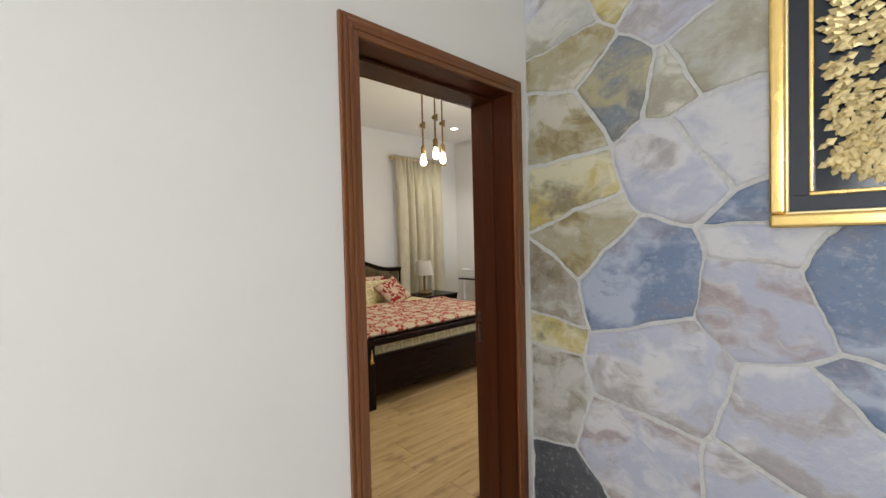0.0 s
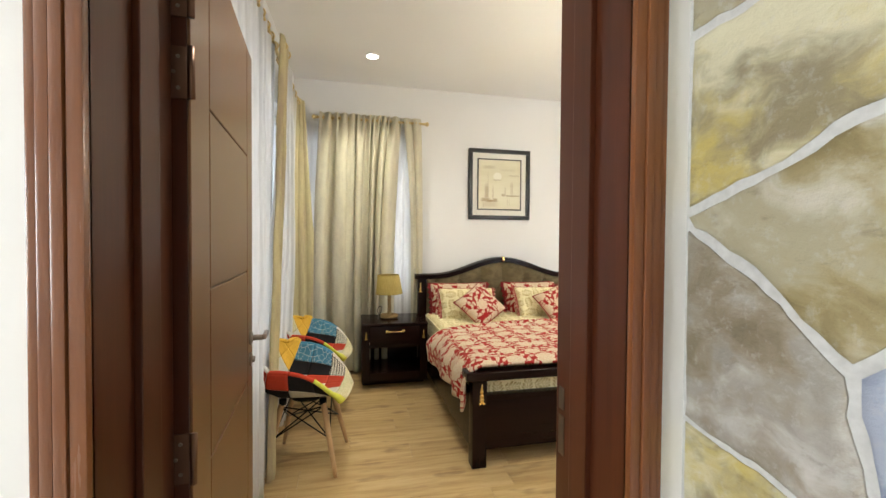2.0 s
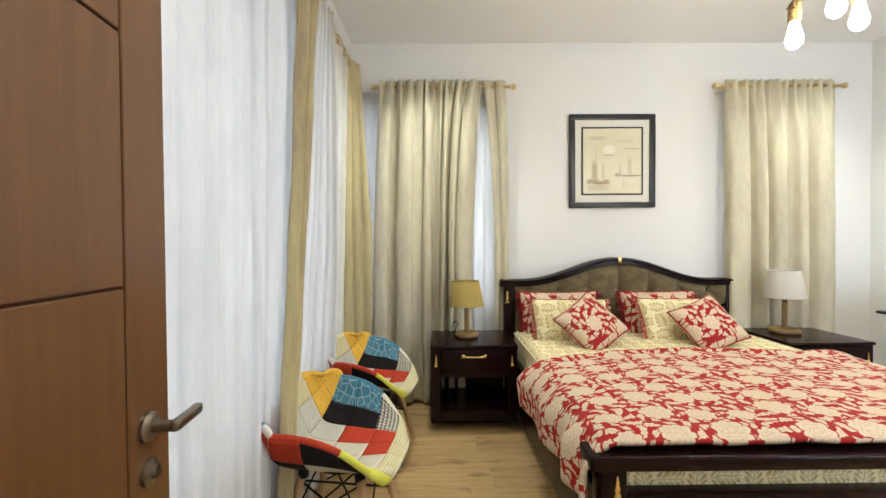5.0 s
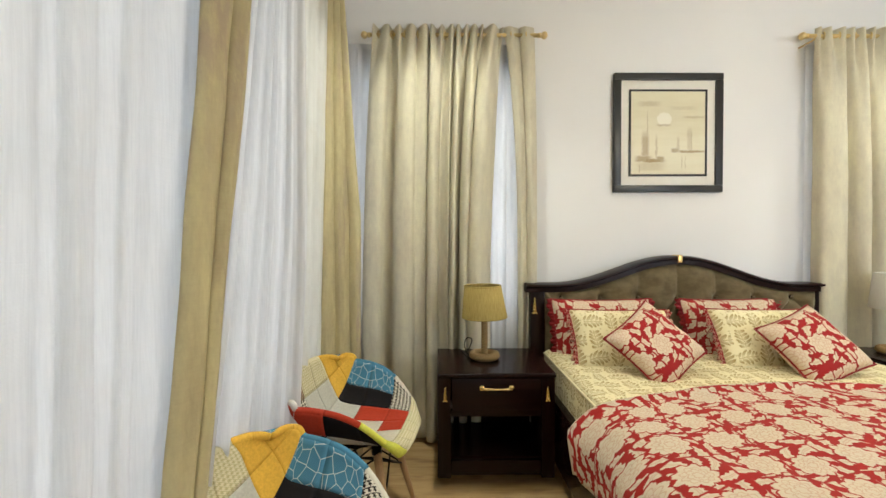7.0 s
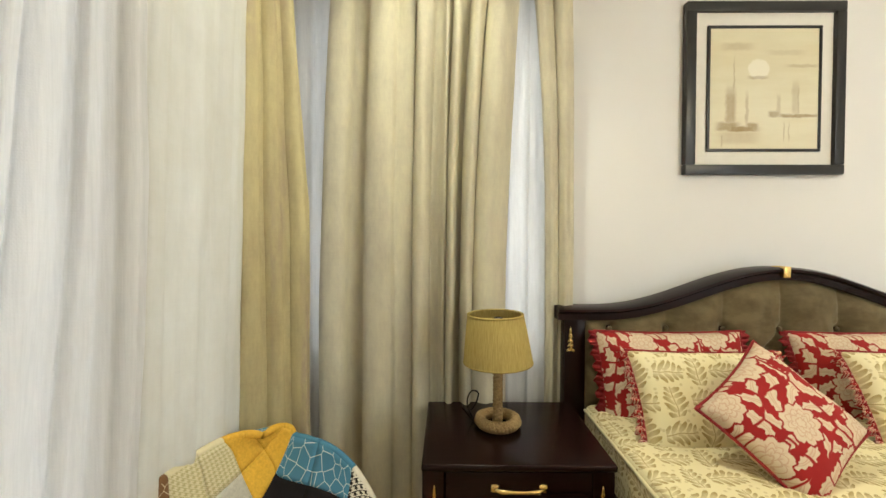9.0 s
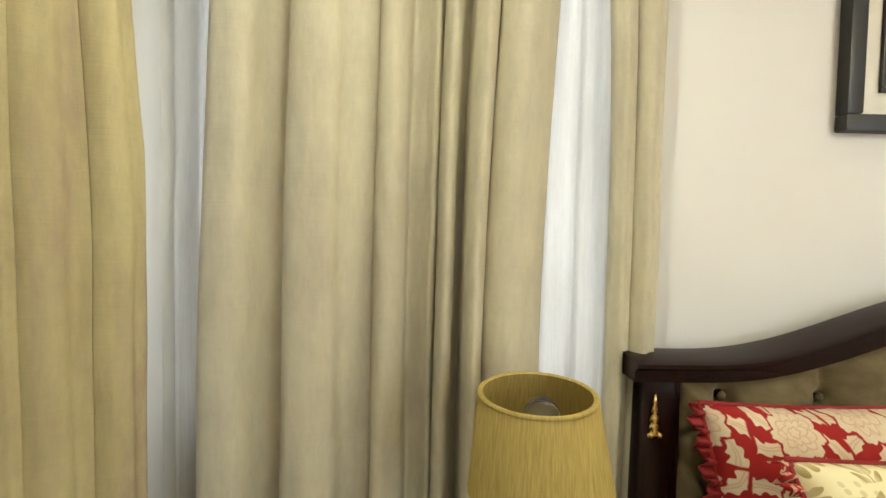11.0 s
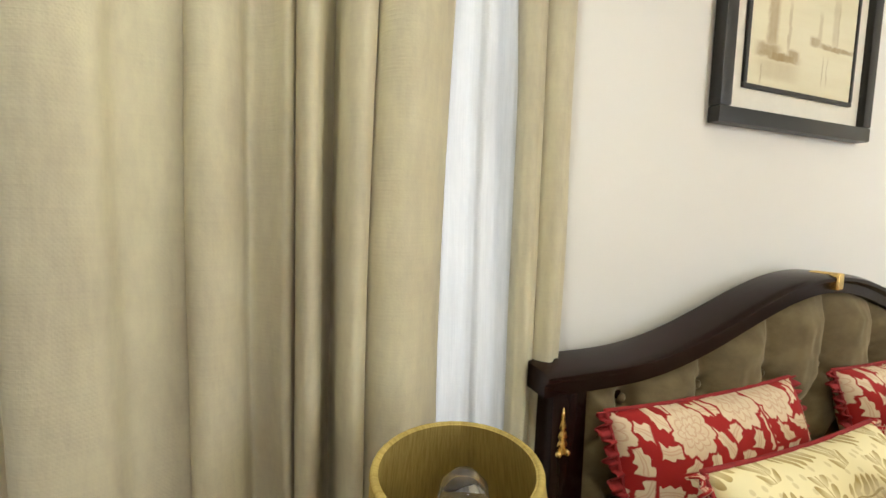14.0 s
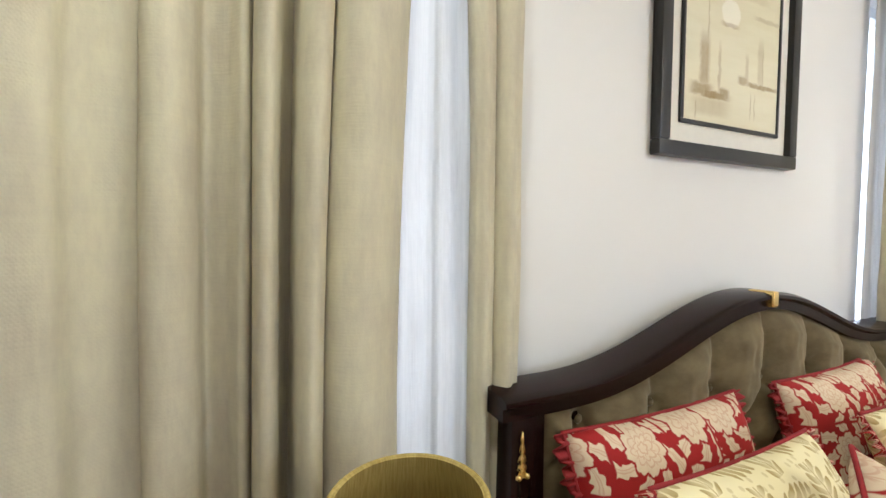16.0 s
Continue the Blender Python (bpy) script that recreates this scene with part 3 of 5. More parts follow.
part("lock_cylinder", lathe([(0.024, 0), (0.024, 0.006), (0.012, 0.010), (0.011, 0.018)], 24, None, Matrix.Translation((hx, 0, 0.905)) @ pose(0, 0, 0, 90, 0, 0)), STEEL, door, "nickel lock rosette", "edges")
place_parts(door, pose(1.775, SOUTH + 0.012, 0, 0, 0, 95))


# ---- bed ----
BX, HB, FB = 3.695, 5.68, 3.72      # middle, headboard front line, footboard front line
HWID, FWID = 0.955, 0.925


def arch(x):
    """Height of the headboard's top edge."""
    s = min(1.0, abs(x + 0.018) / 0.80)
    return 0.985 + 0.175 * (0.5 + 0.5 * math.cos(math.pi * s)) ** 1.15


def ornament(parent, at, m=Matrix(), s=1.0):
    """A small stacked brass leaf finial, flattened."""
    prof = [(0.010, 0), (0.016, 0.006), (0.008, 0.016), (0.014, 0.020), (0.012, 0.028), (0.007, 0.034), (0.013, 0.038), (0.010, 0.048), (0.005, 0.056), (0.010, 0.060), (0.007, 0.070), (0.004, 0.080), (0.006, 0.084), (0.001, 0.105)]
    bm = lathe([(r * s, z * s) for r, z in prof], 14, None, Matrix.Translation(at) @ m @ Matrix.Diagonal((1, 0.45, 1, 1)))
    for sx in (-1, 1):
        lathe([(0.001, -0.008 * s), (0.006 * s, -0.005 * s), (0.008 * s, 0.0), (0.006 * s, 0.005 * s), (0.001, 0.008 * s)], 10, bm, Matrix.Translation(at) @ m @ Matrix.Translation((sx * 0.011 * s, -0.003, 0.004 * s)))
    return part("ornament", bm, GOLD, parent, "gilt leaf ornament", True)


bed = thing("bed", "dark mahogany double bed with a tufted olive headboard", "bed", (BX, 4.7, 0))


def arch_rail():
    bm = bmesh.new()
    n, secs = 64, []
    prof = [(-0.055, -0.040), (-0.055, -0.012), (-0.068, -0.004), (-0.068, 0.006), (-0.05, 0.014), (0.05, 0.014), (0.052, -0.040)]
    for i in range(n + 1):
        x = -HWID - 0.025 + (2 * HWID + 0.05) * i / n
        d = (arch(x + 0.005) - arch(x - 0.005)) / 0.01
        nx, nz = -d / math.hypot(1, d), 1 / math.hypot(1, d)
        secs.append([bm.verts.new((BX + x + nx * q, HB + p, arch(x) + nz * q)) for p, q in prof])
    for a, b in zip(secs, secs[1:]):
        for j in range(len(prof)):
            k = (j + 1) % len(prof)
            bm.faces.new((a[j], a[k], b[k], b[j]))
    bm.faces.new(secs[0])
    bm.faces.new(secs[-1])
    return bm


hb = part("headboard", arch_rail(), MAHOGANY, bed, "dark mahogany arched headboard rail", "edges")
for sx in (-1, 1):
    part("post", box((BX + sx * 0.905 - 0.045, HB - 0.045, 0), (BX + sx * 0.905 + 0.045, HB + 0.04, 0.955), 0.006), MAHOGANY_V, bed, "", "edges")
    ornament(hb, (BX + sx * 0.925, HB - 0.05, 0.81))


def tuft(u, v):
    """Deep-buttoned velvet: plump channels above the top row of buttons, lozenges below it."""
    x = -0.865 + 1.73 * u
    top = arch(x) - 0.034
    z = 0.35 + (top - 0.35) * v
    pitch, row = 0.245, 0.13
    c = (x + 0.018) / pitch
    ax = abs((c + 0.5) % 1 - 0.5)
    bow = 1 - (1 - min(1, 2 * ax)) ** 2
    above = min(1, max(0, (z - 0.905) / 0.05))
    p, q = c + (z - 0.905) / row / 2, c - (z - 0.905) / row / 2
    dp, dq = abs((p + 0.5) % 1 - 0.5), abs((q + 0.5) % 1 - 0.5)
    loz = (1 - (1 - min(1, 2.6 * dp)) ** 2) * (1 - (1 - min(1, 2.6 * dq)) ** 2)
    full = above * bow ** 0.8 + (1 - above) * loz ** 0.6
    edge = max(0, min(1, (1 - v) / 0.10, u / 0.03, (1 - u) / 0.03)) ** 0.5
    pinch = 0.0
    for bz, sh in ((0.905, 0.0), (0.775, 0.5), (0.645, 0.0)):
        bx = abs((c + 0.5 + sh) % 1 - 0.5) * pitch
        pinch += 0.022 * math.exp(-((bx / 0.024) ** 2 + ((z - bz) / 0.026) ** 2))
    crease = 0.004 * noise.noise(Vector((x * 16, z * 13, 2))) + 0.002 * noise.noise(Vector((x * 41, z * 30, 4)))
    return (BX + x, HB - 0.022 - (0.014 + 0.040 * full) * edge + pinch - crease * edge, z)


part("upholstery", sheet(260, 60, tuft), VELVET, bed, "button-tufted olive grey velvet panel", True)
part("back_panel", box((BX - 0.87, HB - 0.02, 0.30), (BX + 0.87, HB + 0.03, 0.95)), MAHOGANY, bed)
for i in range(-3, 4):
    x = i * 0.245 - 0.018
    if abs(x) < 0.85:
        part("button", lathe([(0.001, 0.006), (0.009, 0.004), (0.012, 0)], 12, None, Matrix.Translation((BX + x, HB - 0.034, 0.905)) @ pose(0, 0, 0, 90, 0, 0)), VELVET, bed, "", True)
part("crest", box((BX - 0.034, HB - 0.073, arch(-0.018) - 0.030), (BX - 0.004, HB + 0.0, arch(-0.018) + 0.018), 0.005), GOLD, bed, "small gilt crest on the arch", True)
for sx in (-1, 1):
    part("side_rail", box((BX + sx * 0.90 - 0.02, FB + 0.07, 0.10), (BX + sx * 0.90 + 0.02, HB - 0.05, 0.42), 0.006), MAHOGANY, bed, "", "edges")
    part("leg", box((BX + sx * 0.878 - 0.045, FB, 0), (BX + sx * 0.878 + 0.045, FB + 0.085, 0.52), 0.006), MAHOGANY_V, bed, "", "edges")
    ornament(bed, (BX + sx * 0.868, FB - 0.004, 0.385), Matrix(), 1.15)
part("foot_rail", box((BX - 0.965, FB - 0.022, 0.525), (BX + 0.965, FB + 0.10, 0.578), 0.012, None, 3), MAHOGANY, bed, "", "edges")
part("foot_panel", box((BX - 0.835, FB + 0.020, 0.10), (BX + 0.835, FB + 0.060, 0.425), 0.005), MAHOGANY, bed, "", "edges")
part("foot_panel_rail", box((BX - 0.833, FB + 0.012, 0.395), (BX + 0.833, FB + 0.070, 0.43), 0.005), MAHOGANY, bed, "", "edges")

matt = thing("mattress", "thick mattress in a cream leaf-print fitted sheet on the bed", "mattress", (BX, 4.7, 0.3))


def mattress():
    bm = box((BX - 0.88, FB + 0.075, 0.30), (BX + 0.88, HB - 0.075, 0.600), 0.045, None, 4)
    lay = bm.loops.layers.uv.verify()
    for f in bm.faces:
        f.normal_update()
        for lp in f.loops:
            c = lp.vert.co
            lp[lay].uv = (c.x, c.y) if abs(f.normal.z) > 0.5 else (c.x + c.y, c.z)
    return bm


part("mattress_body", mattress(), LEAFPRINT, matt, "", True)
for z in (0.335, 0.575):
    rect = [(BX + sx * 0.879, y, z) for sx, y in ((-1, FB + 0.10), (-1, HB - 0.10))] + [(BX + sx * 0.879, y, z) for sx, y in ((1, HB - 0.10), (1, FB + 0.10))]
    part("edge_piping", tube(rect[:2], 0.006, 8), LEAFPRINT, matt, "", True)
    part("edge_piping", tube(rect[2:], 0.006, 8), LEAFPRINT, matt, "", True)

# The quilt lies over the mattress, turned back near the pillows and hanging over the bed's open sides.
quilt = thing("quilt", "red and cream floral quilt spread over the bed", "quilt", (BX, 4.3, 0.62))


def quilt_at(u, v):
    """u across the bed, v from the foot to the pillows."""
    half, drop = 0.915, 0.205
    s = (u - 0.5) * 2 * (half + drop)
    far = 4.815 - 0.10 * max(0, 1 - u / 0.35) ** 1.3 * 2.6 - 0.03 * math.sin(9 * u) - 0.05 * u
    y = FB + 0.012 + (far - FB - 0.012) * v
    over = max(0.0, abs(s) - half + 0.05)
    x = math.copysign(min(abs(s), half - 0.05 + 0.085 * math.sin(min(over / 0.085, math.pi / 2))), s)
    z = 0.632 - (0.03 + max(0.0, over - 0.05)) * min(1, over / 0.06) if over else 0.632
    z -= 0.022 * max(0, 1 - v / 0.05)
    if over:
        x += math.copysign(0.022 * math.sin(21 * y + 2.2 * math.sin(5 * y)) * min(1, over / 0.1) + (0.025 + 0.055 * max(0, (v - 0.45) / 0.55)) * min(1, over / 0.12), s)
        z -= 0.025 * over / drop * max(0, 1 - v / 0.3)
    z += 0.010 * noise.noise(Vector((x * 3.1, y * 2.6, 3))) + 0.006 * noise.noise(Vector((x * 8, y * 9, 7)))
    z += 0.014 * math.exp(-((v - 0.985) / 0.02) ** 2)
    return (BX + x, y, z)


part("hem", tube([tuple(a + b for a, b in zip(quilt_at(i / 80, 1.0), (0, 0, 0))) for i in range(81)], 0.011, 8), BEDPRINT, quilt, "", True)
part("quilt_cloth", sheet(110, 90, quilt_at, None, lambda u, v: ((u - 0.5) * 2.28, v * 1.18), 0.018), BEDPRINT, quilt, "", True)


# ---- pillows ----
def pillow_bm(w, h, t, pinch=0.05, seg=26, bend=0.0):
    """A stuffed cushion lying in x, y with its thickness in z, corners drawn out."""
    bm = bmesh.new()
    lay = bm.loops.layers.uv.verify()
    for side in (1, -1):
        grid = []
        for i in range(seg + 1):
            grid.append([])
            for j in range(seg + 1):
                u, v = 2 * i / seg - 1, 2 * j / seg - 1
                full = max(0, (1 - abs(u) ** 3.2)) ** 0.55 * max(0, (1 - abs(v) ** 3.2)) ** 0.55
                x = u * w / 2 * (1 - pinch * (1 - v * v))
                y = v * h / 2 * (1 - pinch * (1 - u * u))
                z = side * (full * t / 2 + 0.003) + 0.010 * full * noise.noise(Vector((u * 2.3, v * 2.3, w * 7 + side))) + bend * u * u
                grid[-1].append((bm.verts.new((x, y, z)), (x + 0.53, y + 0.86)))
        for i in range(seg):
            for j in range(seg):
                q = [grid[i][j], grid[i + 1][j], grid[i + 1][j + 1], grid[i][j + 1]]
                f = bm.faces.new([a for a, _ in q])
                for lp, (_, c) in zip(f.loops, q):
                    lp[lay].uv = c
    bmesh.ops.remove_doubles(bm, verts=bm.verts, dist=0.0065)
    return bm


def ruffle_bm(w, h, side):
    """Gathered cloth frill along one short side, -1 or 1."""
    rng = random.Random(int(w * 100) + side)
    ph = [rng.uniform(0, 6) for _ in range(3)]

    def f(u, v):
        y = (u - 0.5) * h * 0.99
        k = 0.55 * math.sin(u * 118 + ph[0]) + 0.3 * math.sin(u * 71 + ph[1]) + 0.25 * math.sin(u * 190 + ph[2])
        out = 0.044 * v * (0.86 + 0.2 * math.sin(u * 47 + ph[1]))
        return (side * (w / 2 * (1 - 0.05 * (1 - (2 * u - 1) ** 2)) - 0.012 + out), y + 0.004 * v * k, 0.016 * k * v ** 0.7)

    return sheet(170, 5, f, None, lambda u, v: (u * h * 1.5, v * 0.06), 0.003)


def pillow(name, label, w, h, t, material, m, frill=None, piping=None, pinch=0.05):
    p = thing(name, label, "pillow")
    part("cover", pillow_bm(w, h, t, pinch), material, p, "", True)
    if frill:
        for s in (-1, 1):
            part("frill", ruffle_bm(w, h, s), frill, p, "gathered red frill", True)
    if piping:
        pts = []
        for k in range(160):
            a = k / 160 * 4
            e, s = int(a), (a % 1) * 2 - 1
            u, v = ((s, -1), (1, s), (-s, 1), (-1, -s))[e]
            pts.append((u * w / 2 * (1 - pinch * (1 - v * v)), v * h / 2 * (1 - pinch * (1 - u * u)), 0.0))
        part("piping", tube(pts, 0.005, 8, None, True), piping, p, "", True)
    return place_parts(p, m)


REDCOTTON = plain("plain_red_cotton", (0.28, 0.014, 0.016), 0.85, 0.25, 60)
for dx in (0.0, 0.80):
    pillow("pillow", "red floral pillow standing against the headboard", 0.62, 0.40, 0.15, CUSHPRINT, pose(3.17 + dx, 5.545, 0.715, 72, 0, 1.5 * (dx > 0)), REDCOTTON, REDCOTTON)
    pillow("pillow", "cream leaf-print pillow with red frilled sides", 0.58, 0.365, 0.15, LEAFPRINT, pose(3.20 + dx, 5.34, 0.710, 60, 1.0, 2), FRILLPRINT, REDCOTTON)
pillow("cushion", "small red floral cushion leaning on its corner", 0.37, 0.37, 0.14, CUSHPRINT, pose(3.26, 5.12, 0.738, 52, 0, 4) @ pose(0, 0, 0, 0, 0, 36), None, REDCOTTON, 0.08)
pillow("cushion", "small red floral cushion leaning on its corner", 0.37, 0.37, 0.14, CUSHPRINT, pose(4.065, 5.12, 0.730, 50, 0, -4) @ pose(0, 0, 0, 0, 0, 24), None, REDCOTTON, 0.08)


# ---- nightstands ----
def nightstand(m, label):
    n = thing("nightstand", label, "nightstand", group="nightstands beside the bed")
    w, d, h = 0.60, 0.48, 0.600
    bm = box((-w / 2, -d / 2 - 0.018, h - 0.022), (w / 2, d / 2, h), 0.008, None, 3)
    part("top", bm, MAHOGANY, n, "", "edges")
    for s in (-1, 1):
        part("side_panel", box((s * (w / 2 - 0.013) - 0.012, -d / 2 + 0.01, 0.065), (s * (w / 2 - 0.013) + 0.012, d / 2 - 0.01, h - 0.023), 0.002), MAHOGANY_V, n)
        part("leg", box((s * (w / 2 - 0.036) - 0.034, -d / 2, 0.062), (s * (w / 2 - 0.036) + 0.034, -d / 2 + 0.045, h - 0.023), 0.004), MAHOGANY_V, n)
        ornament(n, (s * (w / 2 - 0.040), -d / 2 - 0.004, 0.455), Matrix(), 0.72)
    part("back", box((-w / 2 + 0.03, d / 2 - 0.02, 0.05), (w / 2 - 0.03, d / 2 - 0.01, h - 0.03)), MAHOGANY, n)
    part("shelf", box((-w / 2 + 0.027, -d / 2 + 0.05, 0.13), (w / 2 - 0.027, d / 2 - 0.022, 0.148), 0.002), MAHOGANY, n)
    part("plinth", box((-w / 2 + 0.073, -d / 2 + 0.004, 0.075), (w / 2 - 0.073, -d / 2 + 0.030, 0.150), 0.003), MAHOGANY, n)
    part("base", box((-w / 2 + 0.012, -d / 2 + 0.14, 0), (w / 2 - 0.012, d / 2 - 0.02, 0.0635), 0.003), MAHOGANY, n)
    part("rail", box((-w / 2 + 0.071, -d / 2 + 0.006, 0.375), (w / 2 - 0.071, -d / 2 + 0.035, 0.405), 0.002), MAHOGANY, n)
    dr = part("drawer", box((-w / 2 + 0.074, -d / 2 - 0.006, 0.408), (w / 2 - 0.074, -d / 2 + 0.25, h - 0.028), 0.004), MAHOGANY, n, "", "edges")
    hd = [(-0.075, 0.0), (-0.07, 0.012), (-0.055, 0.022), (-0.02, 0.025), (0.02, 0.025), (0.055, 0.022), (0.07, 0.012), (0.075, 0.0)]
    hbm = tube([(x, -d / 2 - 0.006 - q, 0.525) for x, q in hd], [0.006, 0.007, 0.0075, 0.005, 0.005, 0.0075, 0.007, 0.006], 12)
    for s in (-1, 1):
        lathe([(0.003, -0.014), (0.013, -0.010), (0.013, 0.010), (0.003, 0.014)], 12, hbm, Matrix.Translation((s * 0.074, -d / 2 - 0.009, 0.525)) @ Matrix.Diagonal((1, 0.5, 1, 1)))
    part("handle", hbm, GOLD, dr, "polished brass pull", True)
    return place_parts(n, m)


ns1 = nightstand(pose(2.458, 5.365, 0), "dark mahogany nightstand with a brass-handled drawer")
ns2 = copy_thing(ns1, pose(4.92, 5.365, 0))


# ---- curtains ----
def drape_bm(axis, top, foot, line, amp, folds, z0, z1, seed, mids=None, grow_out=0.0, thick=0.004, nu=None, ease=1.0, weights=None, sharp=0.8):
    """Hanging cloth. top and foot: where it begins and ends along the wall; line: its distance across; mids: (u, extra) swell."""
    rng = random.Random(seed)
    n = int(folds)
    base = weights or [1.0] * n

    def spread(lo, hi):
        w = [b * rng.uniform(lo, hi) for b in base]
        c = [0.0]
        for q in w:
            c.append(c[-1] + q / sum(w))
        return c

    high, low_c = spread(0.85, 1.2), spread(0.65, 1.5)
    amps = [rng.uniform(0.7, 1.3) for b in base]
    skew = [rng.uniform(-0.35, 0.35) for _ in base]

    def f(u, v):
        z = z0 + (z1 - z0) * v
        k = min(n - 1, int(u * n))
        t = u * n - k
        low = 1 - v
        mixv = low ** 0.7
        c0 = high[k] + (low_c[k] - high[k]) * mixv
        c1 = high[k + 1] + (low_c[k + 1] - high[k + 1]) * mixv
        t2 = t + skew[k] * t * (1 - t) * 1.6
        a = amp * amps[k] * (0.8 + 0.35 * low)
        lobe = 2 * max(0.0, math.sin(math.pi * t)) ** 0.7 - 1
        wave = math.sin(2 * math.pi * t)
        s0, s1 = foot[0] + (top[0] - foot[0]) * v ** ease, foot[1] + (top[1] - foot[1]) * v ** ease
        s = s0 + (s1 - s0) * (c0 + (c1 - c0) * t2) - 0.55 * a * math.sin(2 * math.pi * t) * (0.7 + 0.4 * skew[k])
        off = a * (lobe * sharp + wave * (1 - sharp)) + 0.30 * a * math.sin(5 * math.pi * t + k) * (0.4 + 0.6 * low) * math.sin(math.pi * t)
        off += 0.007 * noise.noise(Vector((s * 9, z * 2.2, seed))) + 0.003 * noise.noise(Vector((s * 30, z * 5, seed)))
        if mids:
            off += grow(u, mids) * (0.35 + 0.65 * min(1, low * 2.2))
        off += grow_out * low
        return (line + off, s, z) if axis == "y" else (s, line - off, z)

    nu = nu or int(folds) * 20
    return sheet(nu, 46, f, None, None, thick)


def curve(v, pts):
    """A smooth line through (position, value) pairs with no flat spots."""
    for i in range(len(pts) - 1):
        if v <= pts[i + 1][0] or i == len(pts) - 2:
            a, b = pts[i], pts[i + 1]
            p, n = pts[max(i - 1, 0)], pts[min(i + 2, len(pts) - 1)]
            h = b[0] - a[0]
            t = (v - a[0]) / h
            ma = (b[1] - p[1]) / (b[0] - p[0]) * h
            mb = (n[1] - a[1]) / (n[0] - a[0]) * h
            return a[1] * (2 * t ** 3 - 3 * t * t + 1) + ma * (t ** 3 - 2 * t * t + t) + b[1] * (3 * t * t - 2 * t ** 3) + mb * (t ** 3 - t * t)


def folded_bm(folds, top, line, z0, z1, seed, thick=0.005):
    """A drape along x in uneven folds: (place along the wall, reach into the room) at chest height, drawn even at the rod."""
    n = len(folds) - 1
    low_x, low_o = [(i, a) for i, (a, _) in enumerate(folds)], [(i, b) for i, (_, b) in enumerate(folds)]
    a0, a1 = folds[0][0], folds[-1][0]
    high = [(i, top[0] + (top[1] - top[0]) * (0.5 * i / n + 0.5 * (a - a0) / (a1 - a0))) for i, (a, _) in enumerate(folds)]

    def f(u, v):
        z = z0 + (z1 - z0) * v
        k = u * n
        h = v ** 3.0
        x = curve(k, low_x) * (1 - h) + curve(k, high) * h
        o = curve(k, low_o) * 1.3 * (0.60 + 0.40 * (1 - v) ** 0.5)
        pleat = max(0.0, (v - 0.80) / 0.20) ** 1.5
        o = o * (1 - pleat) + 0.032 * pleat * math.sin(26 * math.pi * u)
        sway = 0.010 * noise.noise(Vector((k * 0.5, z * 1.3, seed))) * (1 - h)
        o += 0.006 * noise.noise(Vector((x * 11, z * 2.4, seed))) + 0.0025 * noise.noise(Vector((x * 34, z * 8, seed)))
        return (x + sway, line - o, z)

    return sheet(n * 8, 50, f, None, None, thick)


def rod(axis, a, b, line, z, wall, label):
    r = thing("curtain_rod", label, "curtain rod")
    def at(s, o=0.0, dz=0.0):
        return (line + o, s, z + dz) if axis == "y" else (s, line - o, z + dz)
    part("pole", tube([at(a), at(b)], 0.0125, 16), RODGOLD, r, "", True)
    for e, d in ((a, -1), (b, 1)):
        m = Matrix.Translation(at(e)) @ (pose(0, 0, 0, -90 * d, 0, 0) if axis == "y" else pose(0, 0, 0, 0, 90 * d, 0))
        part("finial", lathe([(0.013, -0.005), (0.016, 0.0), (0.016, 0.008), (0.010, 0.012), (0.020, 0.022), (0.024, 0.034), (0.018, 0.046), (0.006, 0.052), (0.001, 0.054)], 18, None, m), RODGOLD, r, "pale gold turned finial", True)
        s = e - d * 0.05
        br = tube([at(s, 0, -0.014), at(s, -0.02, -0.02), at(s, -(abs(wall - line)) + 0.004, -0.02)], 0.006, 10)
        part("bracket", br, RODGOLD, r, "", True)
    return r


def eyelets(parent, axis, places, line, z):
    for s in places:
        m = Matrix.Translation((line, s, z) if axis == "y" else (s, line, z))
        m = m @ (pose(0, 0, 0, 90, 0, 0) if axis == "y" else pose(0, 0, 0, 0, 90, 0)) @ pose(0, 0, 0, 25, 0, 0)
        ring = tube([(0.022 * math.cos(a), 0.022 * math.sin(a), 0) for a in (2 * math.pi * i / 20 for i in range(20))], 0.005, 8, None, True)
        bmesh.ops.transform(ring, matrix=m, verts=ring.verts)
        part("eyelet", ring, RODGOLD, parent, "gold metal eyelet", True)


def curtain(label, material, axis, top, foot, line, amp, folds, seed, z0=0.03, z1=2.605, rings=True, **kw):
    c = thing("curtain", label, "curtain", group="window curtains")
    part("cloth", drape_bm(axis, top, foot, line, amp, folds, z0, z1, seed, **kw), material, c, "", True)
    if rings:
        n = int(folds)
        eyelets(c, axis, [top[0] + (top[1] - top[0]) * (i + 0.5) / n for i in range(n)], line, ROD)
    return c


ROD = 2.560
NLINE, WLINE = 5.655, 1.60
rod("x", 1.735, 2.80, NLINE, ROD, NORTH, "slim gold curtain rod with turned finials")
rod("x", 4.50, 5.50, NLINE, ROD, NORTH, "slim gold curtain rod with turned finials")
rod("y", 2.90, 5.40, WLINE, ROD, WEST, "long gold curtain rod with turned finials")
